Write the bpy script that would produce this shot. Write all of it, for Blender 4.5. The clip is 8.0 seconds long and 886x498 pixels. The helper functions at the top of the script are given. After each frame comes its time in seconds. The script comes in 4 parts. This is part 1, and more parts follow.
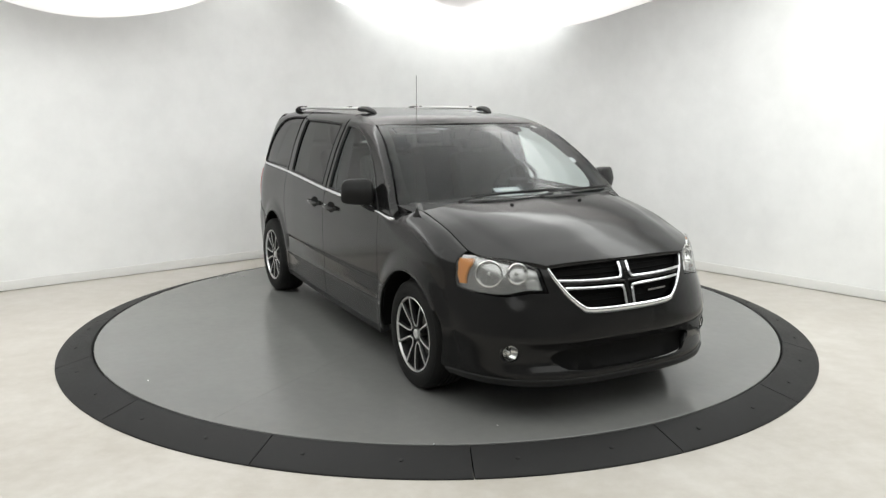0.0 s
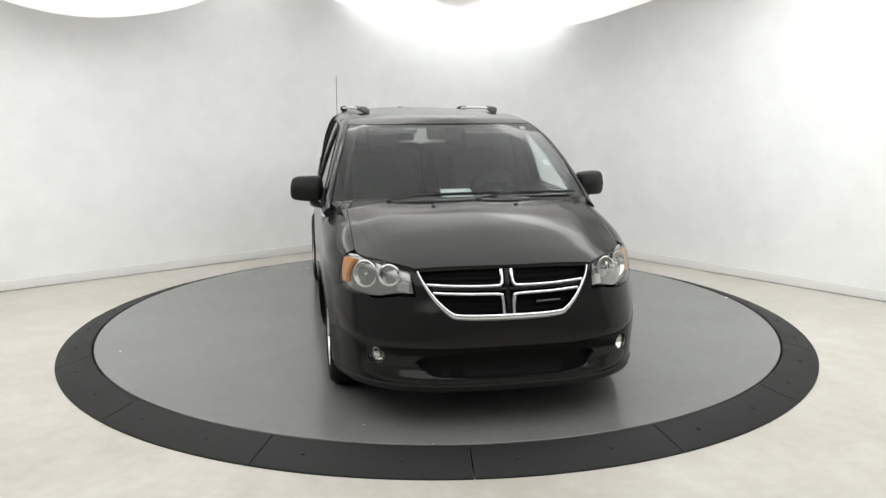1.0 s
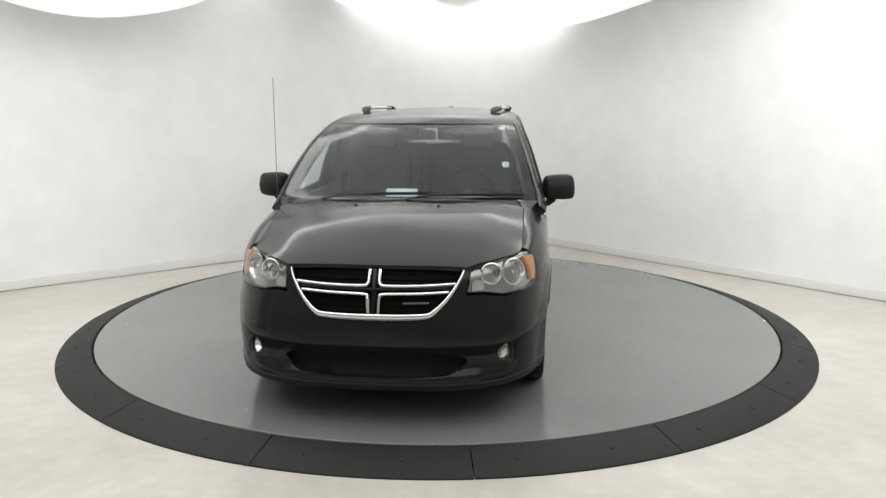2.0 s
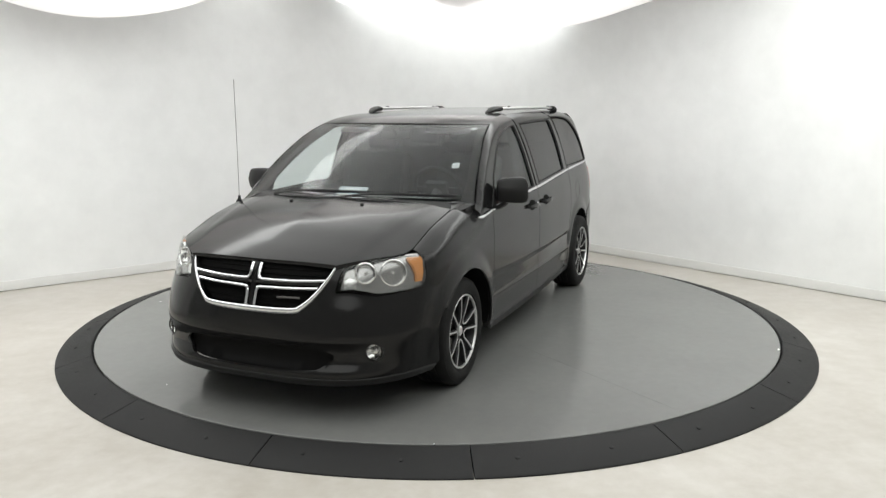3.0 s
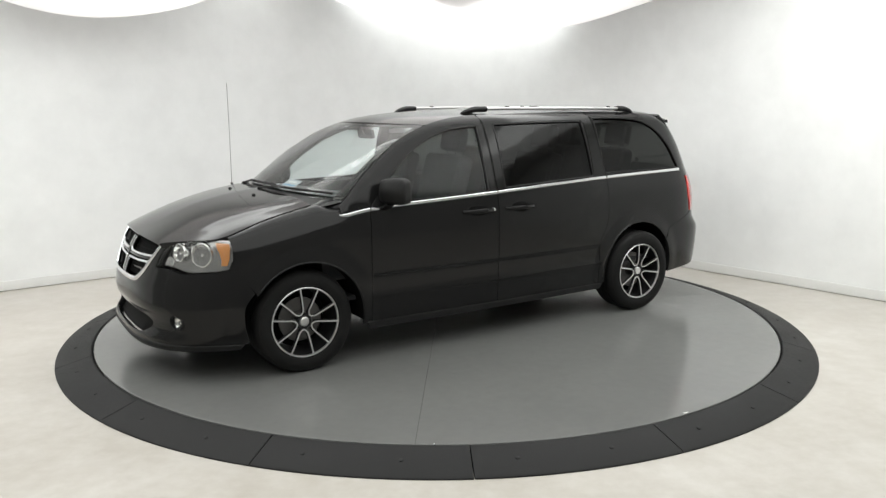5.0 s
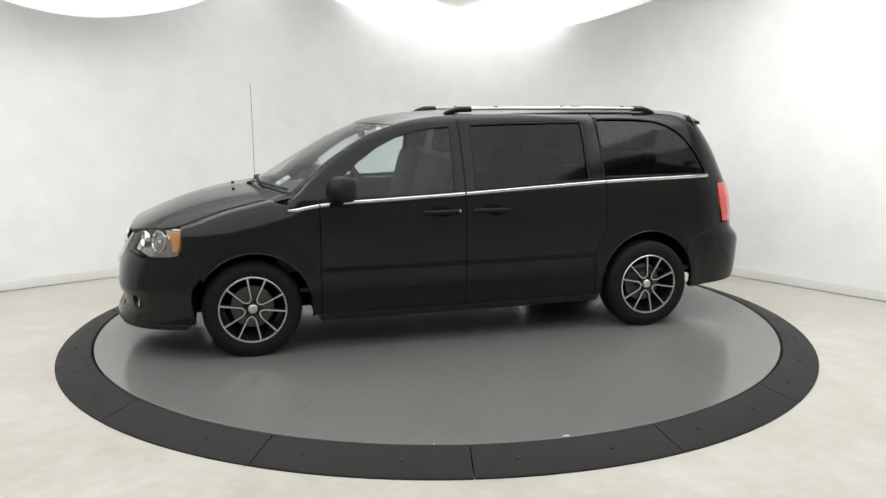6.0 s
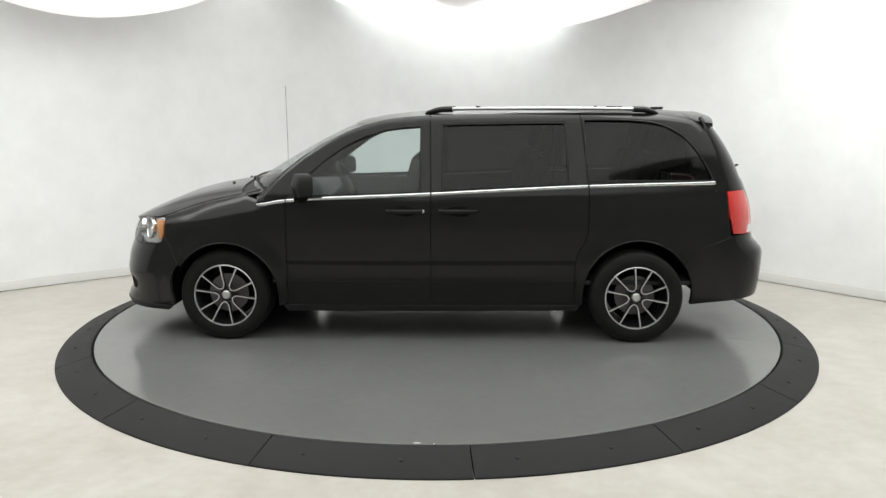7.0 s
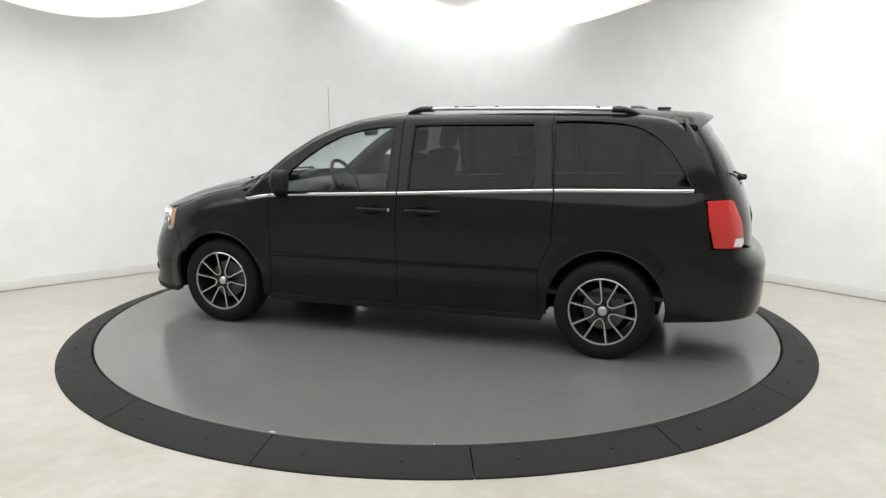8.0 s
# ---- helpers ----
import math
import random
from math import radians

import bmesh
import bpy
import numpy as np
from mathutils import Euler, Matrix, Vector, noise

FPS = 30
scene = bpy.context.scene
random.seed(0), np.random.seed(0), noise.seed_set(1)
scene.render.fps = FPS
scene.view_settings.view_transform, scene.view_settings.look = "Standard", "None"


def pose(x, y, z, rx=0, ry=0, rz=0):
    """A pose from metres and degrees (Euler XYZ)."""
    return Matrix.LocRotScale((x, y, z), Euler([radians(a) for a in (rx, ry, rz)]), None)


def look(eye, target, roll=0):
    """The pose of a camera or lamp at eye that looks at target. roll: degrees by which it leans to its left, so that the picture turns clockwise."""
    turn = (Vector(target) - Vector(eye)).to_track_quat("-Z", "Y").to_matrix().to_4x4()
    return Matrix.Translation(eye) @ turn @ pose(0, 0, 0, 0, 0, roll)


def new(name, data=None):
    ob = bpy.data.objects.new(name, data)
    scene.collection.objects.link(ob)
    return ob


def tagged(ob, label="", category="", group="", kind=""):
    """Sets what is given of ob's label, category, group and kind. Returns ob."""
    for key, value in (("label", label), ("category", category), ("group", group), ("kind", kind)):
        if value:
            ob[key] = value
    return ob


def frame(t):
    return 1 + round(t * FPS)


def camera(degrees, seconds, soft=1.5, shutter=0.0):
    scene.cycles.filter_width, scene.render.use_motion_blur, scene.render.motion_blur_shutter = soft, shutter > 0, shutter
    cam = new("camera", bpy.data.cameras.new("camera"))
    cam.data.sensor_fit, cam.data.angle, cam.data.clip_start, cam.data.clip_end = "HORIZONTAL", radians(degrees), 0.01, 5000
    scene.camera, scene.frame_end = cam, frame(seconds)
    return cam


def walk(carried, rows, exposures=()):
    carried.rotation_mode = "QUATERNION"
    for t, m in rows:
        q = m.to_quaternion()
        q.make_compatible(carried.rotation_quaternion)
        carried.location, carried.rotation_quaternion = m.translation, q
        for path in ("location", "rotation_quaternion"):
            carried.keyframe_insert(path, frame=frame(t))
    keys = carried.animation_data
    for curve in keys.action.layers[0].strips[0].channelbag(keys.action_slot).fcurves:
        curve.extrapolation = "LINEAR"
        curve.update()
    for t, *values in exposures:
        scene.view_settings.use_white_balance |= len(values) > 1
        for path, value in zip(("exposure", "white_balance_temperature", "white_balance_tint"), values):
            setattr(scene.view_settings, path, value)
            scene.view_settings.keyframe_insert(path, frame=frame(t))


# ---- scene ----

# camera: fixed on its stand, looking at the turntable
cam = camera(57.96, 8.0, soft=1.4)
DISC_Z = 0.076                      # top of the turntable above the floor
CAM = (Matrix.Translation((0, -6.683, 1.759 + DISC_Z)) @ pose(0, 0, 0, 90 - 10.254, 0, -0.377)
       @ pose(0, 0, 0, 0, 0, -0.049))
walk(cam, [(0.0, CAM), (8.0, CAM)])

# ---------------------------------------------------------------- light
world = bpy.data.worlds.new("studio")
scene.world = world
world.use_nodes = True
world.node_tree.nodes["Background"].inputs[0].default_value = (0.9, 0.95, 1.0, 1)
world.node_tree.nodes["Background"].inputs[1].default_value = 0.05
scene.view_settings.exposure = 0.22


def softbox(name, x, y, z, sx, sy, watts, aim):
    data = bpy.data.lights.new(name, "AREA")
    data.shape, data.size, data.size_y, data.energy = "RECTANGLE", sx, sy, watts
    data.color = (0.985, 1.0, 0.98)
    ob = new(name, data)
    ob.matrix_basis = look((x, y, z), aim)
    return ob


# a dim unseen diffuser fills the ceiling
big = softbox("ceiling_softbox", 0, -2.2, 3.54, 9.0, 9.0, 335, (0, -2.2, 0))
big.matrix_basis = Matrix.Translation((-0.2, -2.2, 3.54)) @ pose(0, 0, 0, 0, 0, 39)
# long fill strips, added near the walls, wash them and the floor before them
for px, py, turn, tilt, watts in ((-2.42, 0.60, 38.2, 30, 150), (1.92, 0.89, -49.1, 30, 104)):
    strip_light = softbox("added_wall_wash", px, py, 3.42, 6.0, 2.4, watts, (px, py, 0))
    strip_light.matrix_basis = Matrix.Translation((px, py, 3.42)) @ pose(0, 0, 0, 0, 0, turn) @ pose(0, 0, 0, tilt, 0, 0)

# ---------------------------------------------------------------- materials


def mat(name, base, rough=0.5, metal=0.0, coat=0.0, spec=0.5):
    m = bpy.data.materials.new(name)
    m.use_nodes = True
    b = m.node_tree.nodes["Principled BSDF"]
    b.inputs["Base Color"].default_value = (*base, 1)
    b.inputs["Roughness"].default_value = rough
    b.inputs["Metallic"].default_value = metal
    b.inputs["Coat Weight"].default_value = coat
    b.inputs["Coat Roughness"].default_value = 0.05
    b.inputs["Specular IOR Level"].default_value = spec
    return m


def vary(m, a, b, scales=((3.0, 0.6), (40.0, 0.4)), rough=None, bump=0.0, bump_scale=60.0, stretch=(1, 1, 1)):
    """Mottles the base colour between a and b at two scales, and adds fine relief."""
    nt = m.node_tree
    nd, ln = nt.nodes, nt.links
    bs = nd["Principled BSDF"]
    tc, mp = nd.new("ShaderNodeTexCoord"), nd.new("ShaderNodeMapping")
    mp.inputs["Scale"].default_value = stretch
    ln.new(tc.outputs["Object"], mp.inputs["Vector"])
    total = None
    for sc, wt in scales:
        n = nd.new("ShaderNodeTexNoise")
        n.inputs["Scale"].default_value, n.inputs["Detail"].default_value = sc, 5
        n.inputs["Roughness"].default_value = 0.6
        ln.new(mp.outputs[0], n.inputs["Vector"])
        mu = nd.new("ShaderNodeMath")
        mu.operation = "MULTIPLY_ADD"
        mu.inputs[1].default_value = wt
        mu.inputs[2].default_value = 0
        ln.new(n.outputs["Fac"], mu.inputs[0])
        if total is not None:
            ln.new(total, mu.inputs[2])
        total = mu.outputs[0]
    rp = nd.new("ShaderNodeValToRGB")
    rp.color_ramp.elements[0].position, rp.color_ramp.elements[1].position = 0.35, 0.65
    rp.color_ramp.elements[0].color, rp.color_ramp.elements[1].color = (*a, 1), (*b, 1)
    ln.new(total, rp.inputs[0])
    ln.new(rp.outputs[0], bs.inputs["Base Color"])
    if rough:
        rr = nd.new("ShaderNodeMapRange")
        rr.inputs[1].default_value, rr.inputs[2].default_value = 0.3, 0.7
        rr.inputs[3].default_value, rr.inputs[4].default_value = rough
        ln.new(total, rr.inputs[0])
        ln.new(rr.outputs[0], bs.inputs["Roughness"])
    if bump:
        n = nd.new("ShaderNodeTexNoise")
        n.inputs["Scale"].default_value, n.inputs["Detail"].default_value = bump_scale, 4
        ln.new(mp.outputs[0], n.inputs["Vector"])
        bp = nd.new("ShaderNodeBump")
        bp.inputs["Strength"].default_value, bp.inputs["Distance"].default_value = bump, 0.01
        ln.new(n.outputs["Fac"], bp.inputs["Height"])
        ln.new(bp.outputs[0], bs.inputs["Normal"])
    return m


def glass(name, tint, gloss=0.036):
    """A thin pane: tinted straight through, mirror gloss by Fresnel."""
    m = bpy.data.materials.new(name)
    m.use_nodes = True
    nt = m.node_tree
    nt.nodes.clear()
    out, mix = nt.nodes.new("ShaderNodeOutputMaterial"), nt.nodes.new("ShaderNodeMixShader")
    tr, gl = nt.nodes.new("ShaderNodeBsdfTransparent"), nt.nodes.new("ShaderNodeBsdfGlossy")
    lw, po, ma = nt.nodes.new("ShaderNodeLayerWeight"), nt.nodes.new("ShaderNodeMath"), nt.nodes.new("ShaderNodeMath")
    tr.inputs[0].default_value = (*tint, 1)
    gl.inputs["Roughness"].default_value = 0.06
    lw.inputs["Blend"].default_value = 0.5
    po.operation, ma.operation = "POWER", "MULTIPLY_ADD"
    po.inputs[1].default_value = 5.0
    ma.inputs[1].default_value, ma.inputs[2].default_value = 1 - gloss, gloss
    nt.links.new(lw.outputs["Facing"], po.inputs[0])
    nt.links.new(po.outputs[0], ma.inputs[0])
    nt.links.new(ma.outputs[0], mix.inputs[0])
    nt.links.new(tr.outputs[0], mix.inputs[1])
    nt.links.new(gl.outputs[0], mix.inputs[2])
    nt.links.new(mix.outputs[0], out.inputs[0])
    return m


def cloth_sheet(name, base):
    """Thin cloth that lets through about half of the light."""
    m = bpy.data.materials.new(name)
    m.use_nodes = True
    nt = m.node_tree
    nt.nodes.clear()
    out, mix = nt.nodes.new("ShaderNodeOutputMaterial"), nt.nodes.new("ShaderNodeMixShader")
    df, tl, no = nt.nodes.new("ShaderNodeBsdfDiffuse"), nt.nodes.new("ShaderNodeBsdfTranslucent"), nt.nodes.new("ShaderNodeTexNoise")
    rp = nt.nodes.new("ShaderNodeValToRGB")
    no.inputs["Scale"].default_value = 2.0
    rp.color_ramp.elements[0].color = (base[0] * 0.94, base[1] * 0.94, base[2] * 0.94, 1)
    rp.color_ramp.elements[1].color = (*base, 1)
    nt.links.new(no.outputs["Fac"], rp.inputs[0])
    nt.links.new(rp.outputs[0], df.inputs[0])
    nt.links.new(rp.outputs[0], tl.inputs[0])
    mix.inputs[0].default_value = 0.68
    nt.links.new(df.outputs[0], mix.inputs[1])
    nt.links.new(tl.outputs[0], mix.inputs[2])
    nt.links.new(mix.outputs[0], out.inputs[0])
    return m


WALL = vary(mat("white_wall_paint", (0.8, 0.8, 0.79), 0.6), (0.825, 0.835, 0.83), (0.905, 0.915, 0.91),
            ((0.9, 0.6), (4.0, 0.4)), bump=0.05, bump_scale=90)
# assumed grey of the unseen walls, set by how dark the car's flanks reflect
UNSEENWALL = vary(mat("unseen_wall_grey", (0.26, 0.26, 0.26), 0.7), (0.30, 0.30, 0.295), (0.36, 0.36, 0.355), ((0.8, 0.6), (6.0, 0.4)))
FLOOR = vary(mat("painted_concrete", (0.7, 0.66, 0.6), 0.4), (0.427, 0.397, 0.348), (0.57, 0.546, 0.508),
             ((0.9, 0.55), (7.0, 0.45)), rough=(0.3, 0.55), bump=0.06, bump_scale=50)
SKIRT = mat("white_skirting", (0.72, 0.72, 0.7), 0.45)
FABRIC = cloth_sheet("white_fabric", (0.80, 0.785, 0.785))
INTAKE = mat("black_intake_grid", (0.006, 0.006, 0.006), 0.7, spec=0.14)
DISC = vary(mat("grey_deck_paint", (0.25, 0.25, 0.24), 0.35), (0.155, 0.157, 0.152), (0.174, 0.176, 0.170),
            ((1.3, 0.6), (14, 0.4)), rough=(0.12, 0.20))
RUBBER = vary(mat("black_rubber_mat", (0.02, 0.02, 0.02), 0.6, spec=0.25), (0.010, 0.010, 0.0104), (0.016, 0.016, 0.0162),
              ((2.5, 0.5), (60, 0.5)), rough=(0.5, 0.7), bump=0.15, bump_scale=150)
GAP = mat("black_gap", (0.004, 0.004, 0.004), 0.8, spec=0.1)
PAINT = vary(mat("granite_black_paint", (0.008, 0.0078, 0.0078), 0.12, spec=0.26), (0.0090, 0.0090, 0.0092), (0.0112, 0.0111, 0.0111),
             ((5, 0.3), (900, 0.7)))
PLASTIC = vary(mat("black_plastic", (0.008, 0.008, 0.008), 0.5, spec=0.3), (0.007, 0.007, 0.007), (0.010, 0.010, 0.010), ((8, 0.5), (200, 0.5)), bump=0.05, bump_scale=400)
GLOSSBLACK = mat("gloss_black", (0.006, 0.006, 0.006), 0.12, spec=0.28)
CHROME = mat("chrome", (0.75, 0.76, 0.78), 0.12, 1.0)
SILVER = vary(mat("machined_alloy", (0.7, 0.7, 0.7), 0.3, 1.0), (0.66, 0.66, 0.66), (0.76, 0.76, 0.76), ((30, 0.5), (200, 0.5)), rough=(0.25, 0.4))
DARKALLOY = mat("dark_alloy_pockets", (0.02, 0.02, 0.021), 0.35, 0.3)
STEEL = mat("brake_steel", (0.16, 0.155, 0.15), 0.45, 0.8)
TYRE = vary(mat("tyre_rubber", (0.008, 0.008, 0.008), 0.7, spec=0.2), (0.007, 0.007, 0.007), (0.011, 0.011, 0.0105), ((12, 0.5), (80, 0.5)), bump=0.08, bump_scale=180)
SHIELD = glass("windscreen_glass", (0.84, 0.88, 0.875))
CLEAR = glass("side_glass", (0.80, 0.87, 0.865))
REARGLASS = glass("rear_glass", (0.42, 0.43, 0.42))
PRIVACY = glass("privacy_glass", (0.085, 0.09, 0.086), 0.027)
LENS = glass("lamp_lens", (0.93, 0.94, 0.94))
AMBER = mat("amber_lens", (0.58, 0.25, 0.085), 0.25, 0, 0.6)
RED = mat("red_lens", (0.55, 0.025, 0.02), 0.2, 0, 0.8)
WHITELENS = mat("white_lens", (0.7, 0.7, 0.7), 0.2, 0, 0.6)
LAMPCHROME = mat("lamp_reflector", (0.82, 0.82, 0.81), 0.16, 1.0)
LAMPGREY = mat("lamp_bezel", (0.42, 0.415, 0.41), 0.2, 0.85)
TRIM = vary(mat("cabin_plastic", (0.03, 0.031, 0.033), 0.6), (0.026, 0.027, 0.029), (0.036, 0.037, 0.04), ((4, 0.5), (120, 0.5)))
CLOTH = vary(mat("black_seat_cloth", (0.02, 0.02, 0.021), 0.9), (0.016, 0.016, 0.017), (0.026, 0.026, 0.027), ((20, 0.4), (250, 0.6)), bump=0.1, bump_scale=300)
LINER = mat("grey_headliner", (0.25, 0.25, 0.245), 0.9)
MIRROR = mat("mirror_glass", (0.8, 0.82, 0.83), 0.02, 1.0)
PAPER = mat("white_paper", (0.58, 0.59, 0.59), 0.6)
BLUEPRINT = mat("blue_print", (0.12, 0.28, 0.42), 0.6)
GREYPRINT = mat("grey_print", (0.35, 0.38, 0.4), 0.6)
DUST = mat("pale_scuffs", (0.55, 0.55, 0.53), 0.7)
DIRT = mat("dark_scuffs", (0.09, 0.09, 0.088), 0.7)

# ---------------------------------------------------------------- mesh helpers


def mesh_of(name, verts, faces, material, smooth=True, normals=None):
    me = bpy.data.meshes.new(name)
    me.from_pydata([tuple(map(float, v)) for v in verts], [], [tuple(map(int, f)) for f in faces])
    me.materials.append(material)
    me.validate()
    if smooth:
        me.polygons.foreach_set("use_smooth", [True] * len(me.polygons))
    if normals is not None:
        me.normals_split_custom_set_from_vertices([tuple(map(float, n)) for n in normals])
    me.update()
    return me


def put(name, me, parent=None, label="", m=None):
    ob = new(name, me)
    ob.parent = parent
    if m is not None:
        ob.matrix_basis = m
    if label:
        tagged(ob, label)
    return ob


def part(name, bm, material, parent=None, label="", smooth=35):
    bmesh.ops.recalc_face_normals(bm, faces=bm.faces)
    me = bpy.data.meshes.new(name)
    bm.to_mesh(me)
    bm.free()
    me.materials.append(material)
    if smooth:
        me.polygons.foreach_set("use_smooth", [True] * len(me.polygons))
        me.set_sharp_from_angle(angle=radians(smooth))
    return put(name, me, parent, label)


def box(bm, size, m=None, bevel=0.0, seg=2):
    """A bevelled block of that size, at the pose m, added to bm."""
    t = bmesh.new()
    bmesh.ops.create_cube(t, size=1.0, matrix=Matrix.Diagonal((*size, 1)))
    if bevel:
        bmesh.ops.bevel(t, geom=t.edges[:], offset=bevel, segments=seg, affect="EDGES", profile=0.6)
    if m is not None:
        bmesh.ops.transform(t, matrix=m, verts=t.verts)
    join(bm, t)


def join(bm, t):
    idx = {v: bm.verts.new(v.co) for v in t.verts}
    for f in t.faces:
        try:
            bm.faces.new([idx[v] for v in f.verts])
        except ValueError:
            pass
    t.free()


def spin(bm, prof, m=None, n=48):
    """Turns a profile of (radius, height) round z."""
    rings = []
    for r, h in prof:
        rings.append([bm.verts.new((m or Matrix()) @ Vector((r * math.cos(2 * math.pi * k / n), r * math.sin(2 * math.pi * k / n), h))) for k in range(n)] if r > 1e-6
                     else [bm.verts.new((m or Matrix()) @ Vector((0, 0, h)))])
    for a, b in zip(rings, rings[1:]):
        for k in range(n):
            q = [a[k % len(a)], a[(k + 1) % len(a)], b[(k + 1) % len(b)], b[k % len(b)]]
            q = [v for i, v in enumerate(q) if v not in q[:i]]
            if len(q) > 2:
                bm.faces.new(q)


def sweep(bm, pts, rx, ry, n=8, up=(0, 0, 1), taper=None):
    """A rounded bar along pts: half-width rx sideways, ry along up."""
    pts = [Vector(q) for q in pts]
    up = Vector(up)
    rings = []
    for i, q in enumerate(pts):
        d = (pts[min(i + 1, len(pts) - 1)] - pts[max(i - 1, 0)]).normalized()
        sd = d.cross(up).normalized()
        u2 = sd.cross(d)
        k = taper[i] if taper else 1.0
        rings.append([bm.verts.new(q + sd * rx * k * math.cos(2 * math.pi * (j + 0.5) / n) + u2 * ry * k * math.sin(2 * math.pi * (j + 0.5) / n)) for j in range(n)])
    for a, b in zip(rings, rings[1:]):
        for j in range(n):
            bm.faces.new([a[j], a[(j + 1) % n], b[(j + 1) % n], b[j]])
    bm.faces.new(rings[0][::-1])
    bm.faces.new(rings[-1])


def curve(*pts):
    """A smooth monotone curve through (x, y) points, as a function of x."""
    pts = sorted(pts)
    xs, ys = np.array([q[0] for q in pts], float), np.array([q[1] for q in pts], float)
    h, d = np.diff(xs), np.diff(ys) / np.diff(xs)
    s = np.empty(len(xs))
    s[0], s[-1] = d[0], d[-1]
    for i in range(1, len(xs) - 1):
        s[i] = 0 if d[i - 1] * d[i] <= 0 else 2 * d[i - 1] * d[i] / (d[i - 1] + d[i])

    def f(x):
        x = min(max(x, xs[0]), xs[-1])
        i = min(max(int(np.searchsorted(xs, x)) - 1, 0), len(h) - 1)
        u = (x - xs[i]) / h[i]
        return float(ys[i] * (1 + 2 * u) * (1 - u) ** 2 + s[i] * h[i] * u * (1 - u) ** 2
                     + ys[i + 1] * u * u * (3 - 2 * u) + s[i + 1] * h[i] * u * u * (u - 1))
    return f


def inside(px, polys):
    x, y = px[:, 0], px[:, 1]
    odd = np.zeros(len(px), bool)
    for poly in polys:
        q = np.array(poly)
        r = np.roll(q, -1, 0)
        for (x0, y0), (x1, y1) in zip(q, r):
            if y0 != y1:
                odd ^= ((y0 > y) != (y1 > y)) & (x < (x1 - x0) * (y - y0) / (y1 - y0) + x0)
    return odd


def dense(poly, step):
    out = []
    for a, b in zip(poly, poly[1:] + poly[:1]):
        n = max(1, int(math.ceil(math.dist(a, b) / step)))
        out += [(a[0] + (b[0] - a[0]) * i / n, a[1] + (b[1] - a[1]) * i / n) for i in range(n)]
    return out


def panel(name, poly, fn, material, parent=None, label="", holes=(), step=0.045, thick=0.018, lift=0.0, flip=False, outward=None):
    """A sheet-metal panel: the outline poly (with holes) in a surface's own two coordinates, laid on the
    surface fn(a, b) and given thickness inwards. flip mirrors it to the other side of the car."""
    rims = [dense(list(q), step) for q in (poly, *holes)]
    flat = np.array([q for r in rims for q in r])
    edges, base = [], 0
    for r in rims:
        edges += [(base + i, base + (i + 1) % len(r)) for i in range(len(r))]
        base += len(r)
    lo, hi = flat.min(0), flat.max(0)
    gx, gy = np.meshgrid(np.arange(lo[0] + step / 2, hi[0], step), np.arange(lo[1] + step / 2, hi[1], step))
    grid = np.stack([gx.ravel(), gy.ravel()], 1)
    grid = grid[inside(grid, rims)]
    if len(grid):
        far = np.ones(len(grid), bool)
        for i in range(0, len(flat), 200):
            far &= (((grid[:, None] - flat[None, i:i + 200]) ** 2).sum(2) > (0.45 * step) ** 2).all(1)
        grid = grid[far]
    allp = np.concatenate([flat, grid])
    vs, _, fs, *_ = cdt([Vector(q) for q in allp], edges, [], 0, 1e-7)
    vs = np.array([tuple(v) for v in vs])
    tris = np.array([f for f in fs if len(f) == 3])
    tris = tris[inside(vs[tris].mean(1), rims)]
    sg = -1.0 if flip else 1.0
    P, N = [], []
    for a, b in vs:
        e = 0.004
        q = Vector(fn(a, b))
        n = (Vector(fn(a + e, b)) - Vector(fn(a - e, b))).cross(Vector(fn(a, b + e)) - Vector(fn(a, b - e)))
        n.normalize()
        ref = outward(q) if outward else q - Vector((0.0, 0.0, 0.75))
        if n.dot(ref) < 0:
            n.negate()
        q = q + n * lift
        P.append(Vector((q.x, sg * q.y, q.z)))
        N.append(Vector((n.x, sg * n.y, n.z)))
    P0, faces = list(P), []
    for a, b, c in tris:
        k = (P[b] - P[a]).cross(P[c] - P[a]).dot(N[a] + N[b] + N[c])
        faces.append((a, b, c) if k > 0 else (a, c, b))
    # rim: the boundary edges of the kept triangles, turned inwards
    count = {}
    for f in faces:
        for i in range(3):
            e = (f[i], f[(i + 1) % 3])
            count[tuple(sorted(e))] = None if tuple(sorted(e)) in count else e
    for e in [e for e in count.values() if e]:
        k = len(P)
        a, b = e
        na = (N[a] + N[b]).normalized()
        d = (P0[b] - P0[a]).normalized()
        out = d.cross(na)
        P += [P0[a], P0[b], P0[b] - N[b] * thick, P0[a] - N[a] * thick]
        N += [(out + na * 0.8).normalized()] * 2 + [out] * 2
        faces.append((k + 1, k, k + 3, k + 2))
    return put(name, mesh_of(name, P, faces, material, True, N), parent, label)

# ---------------------------------------------------------------- the studio
LEFT_DIR, RIGHT_DIR = Vector((-0.785, -0.619, 0)), Vector((0.654, -0.756, 0))
CORNER = Vector((0.485, 4.945, 0))
ROOM_A, ROOM_B, HEIGHT = 10.5, 10.5, 3.6


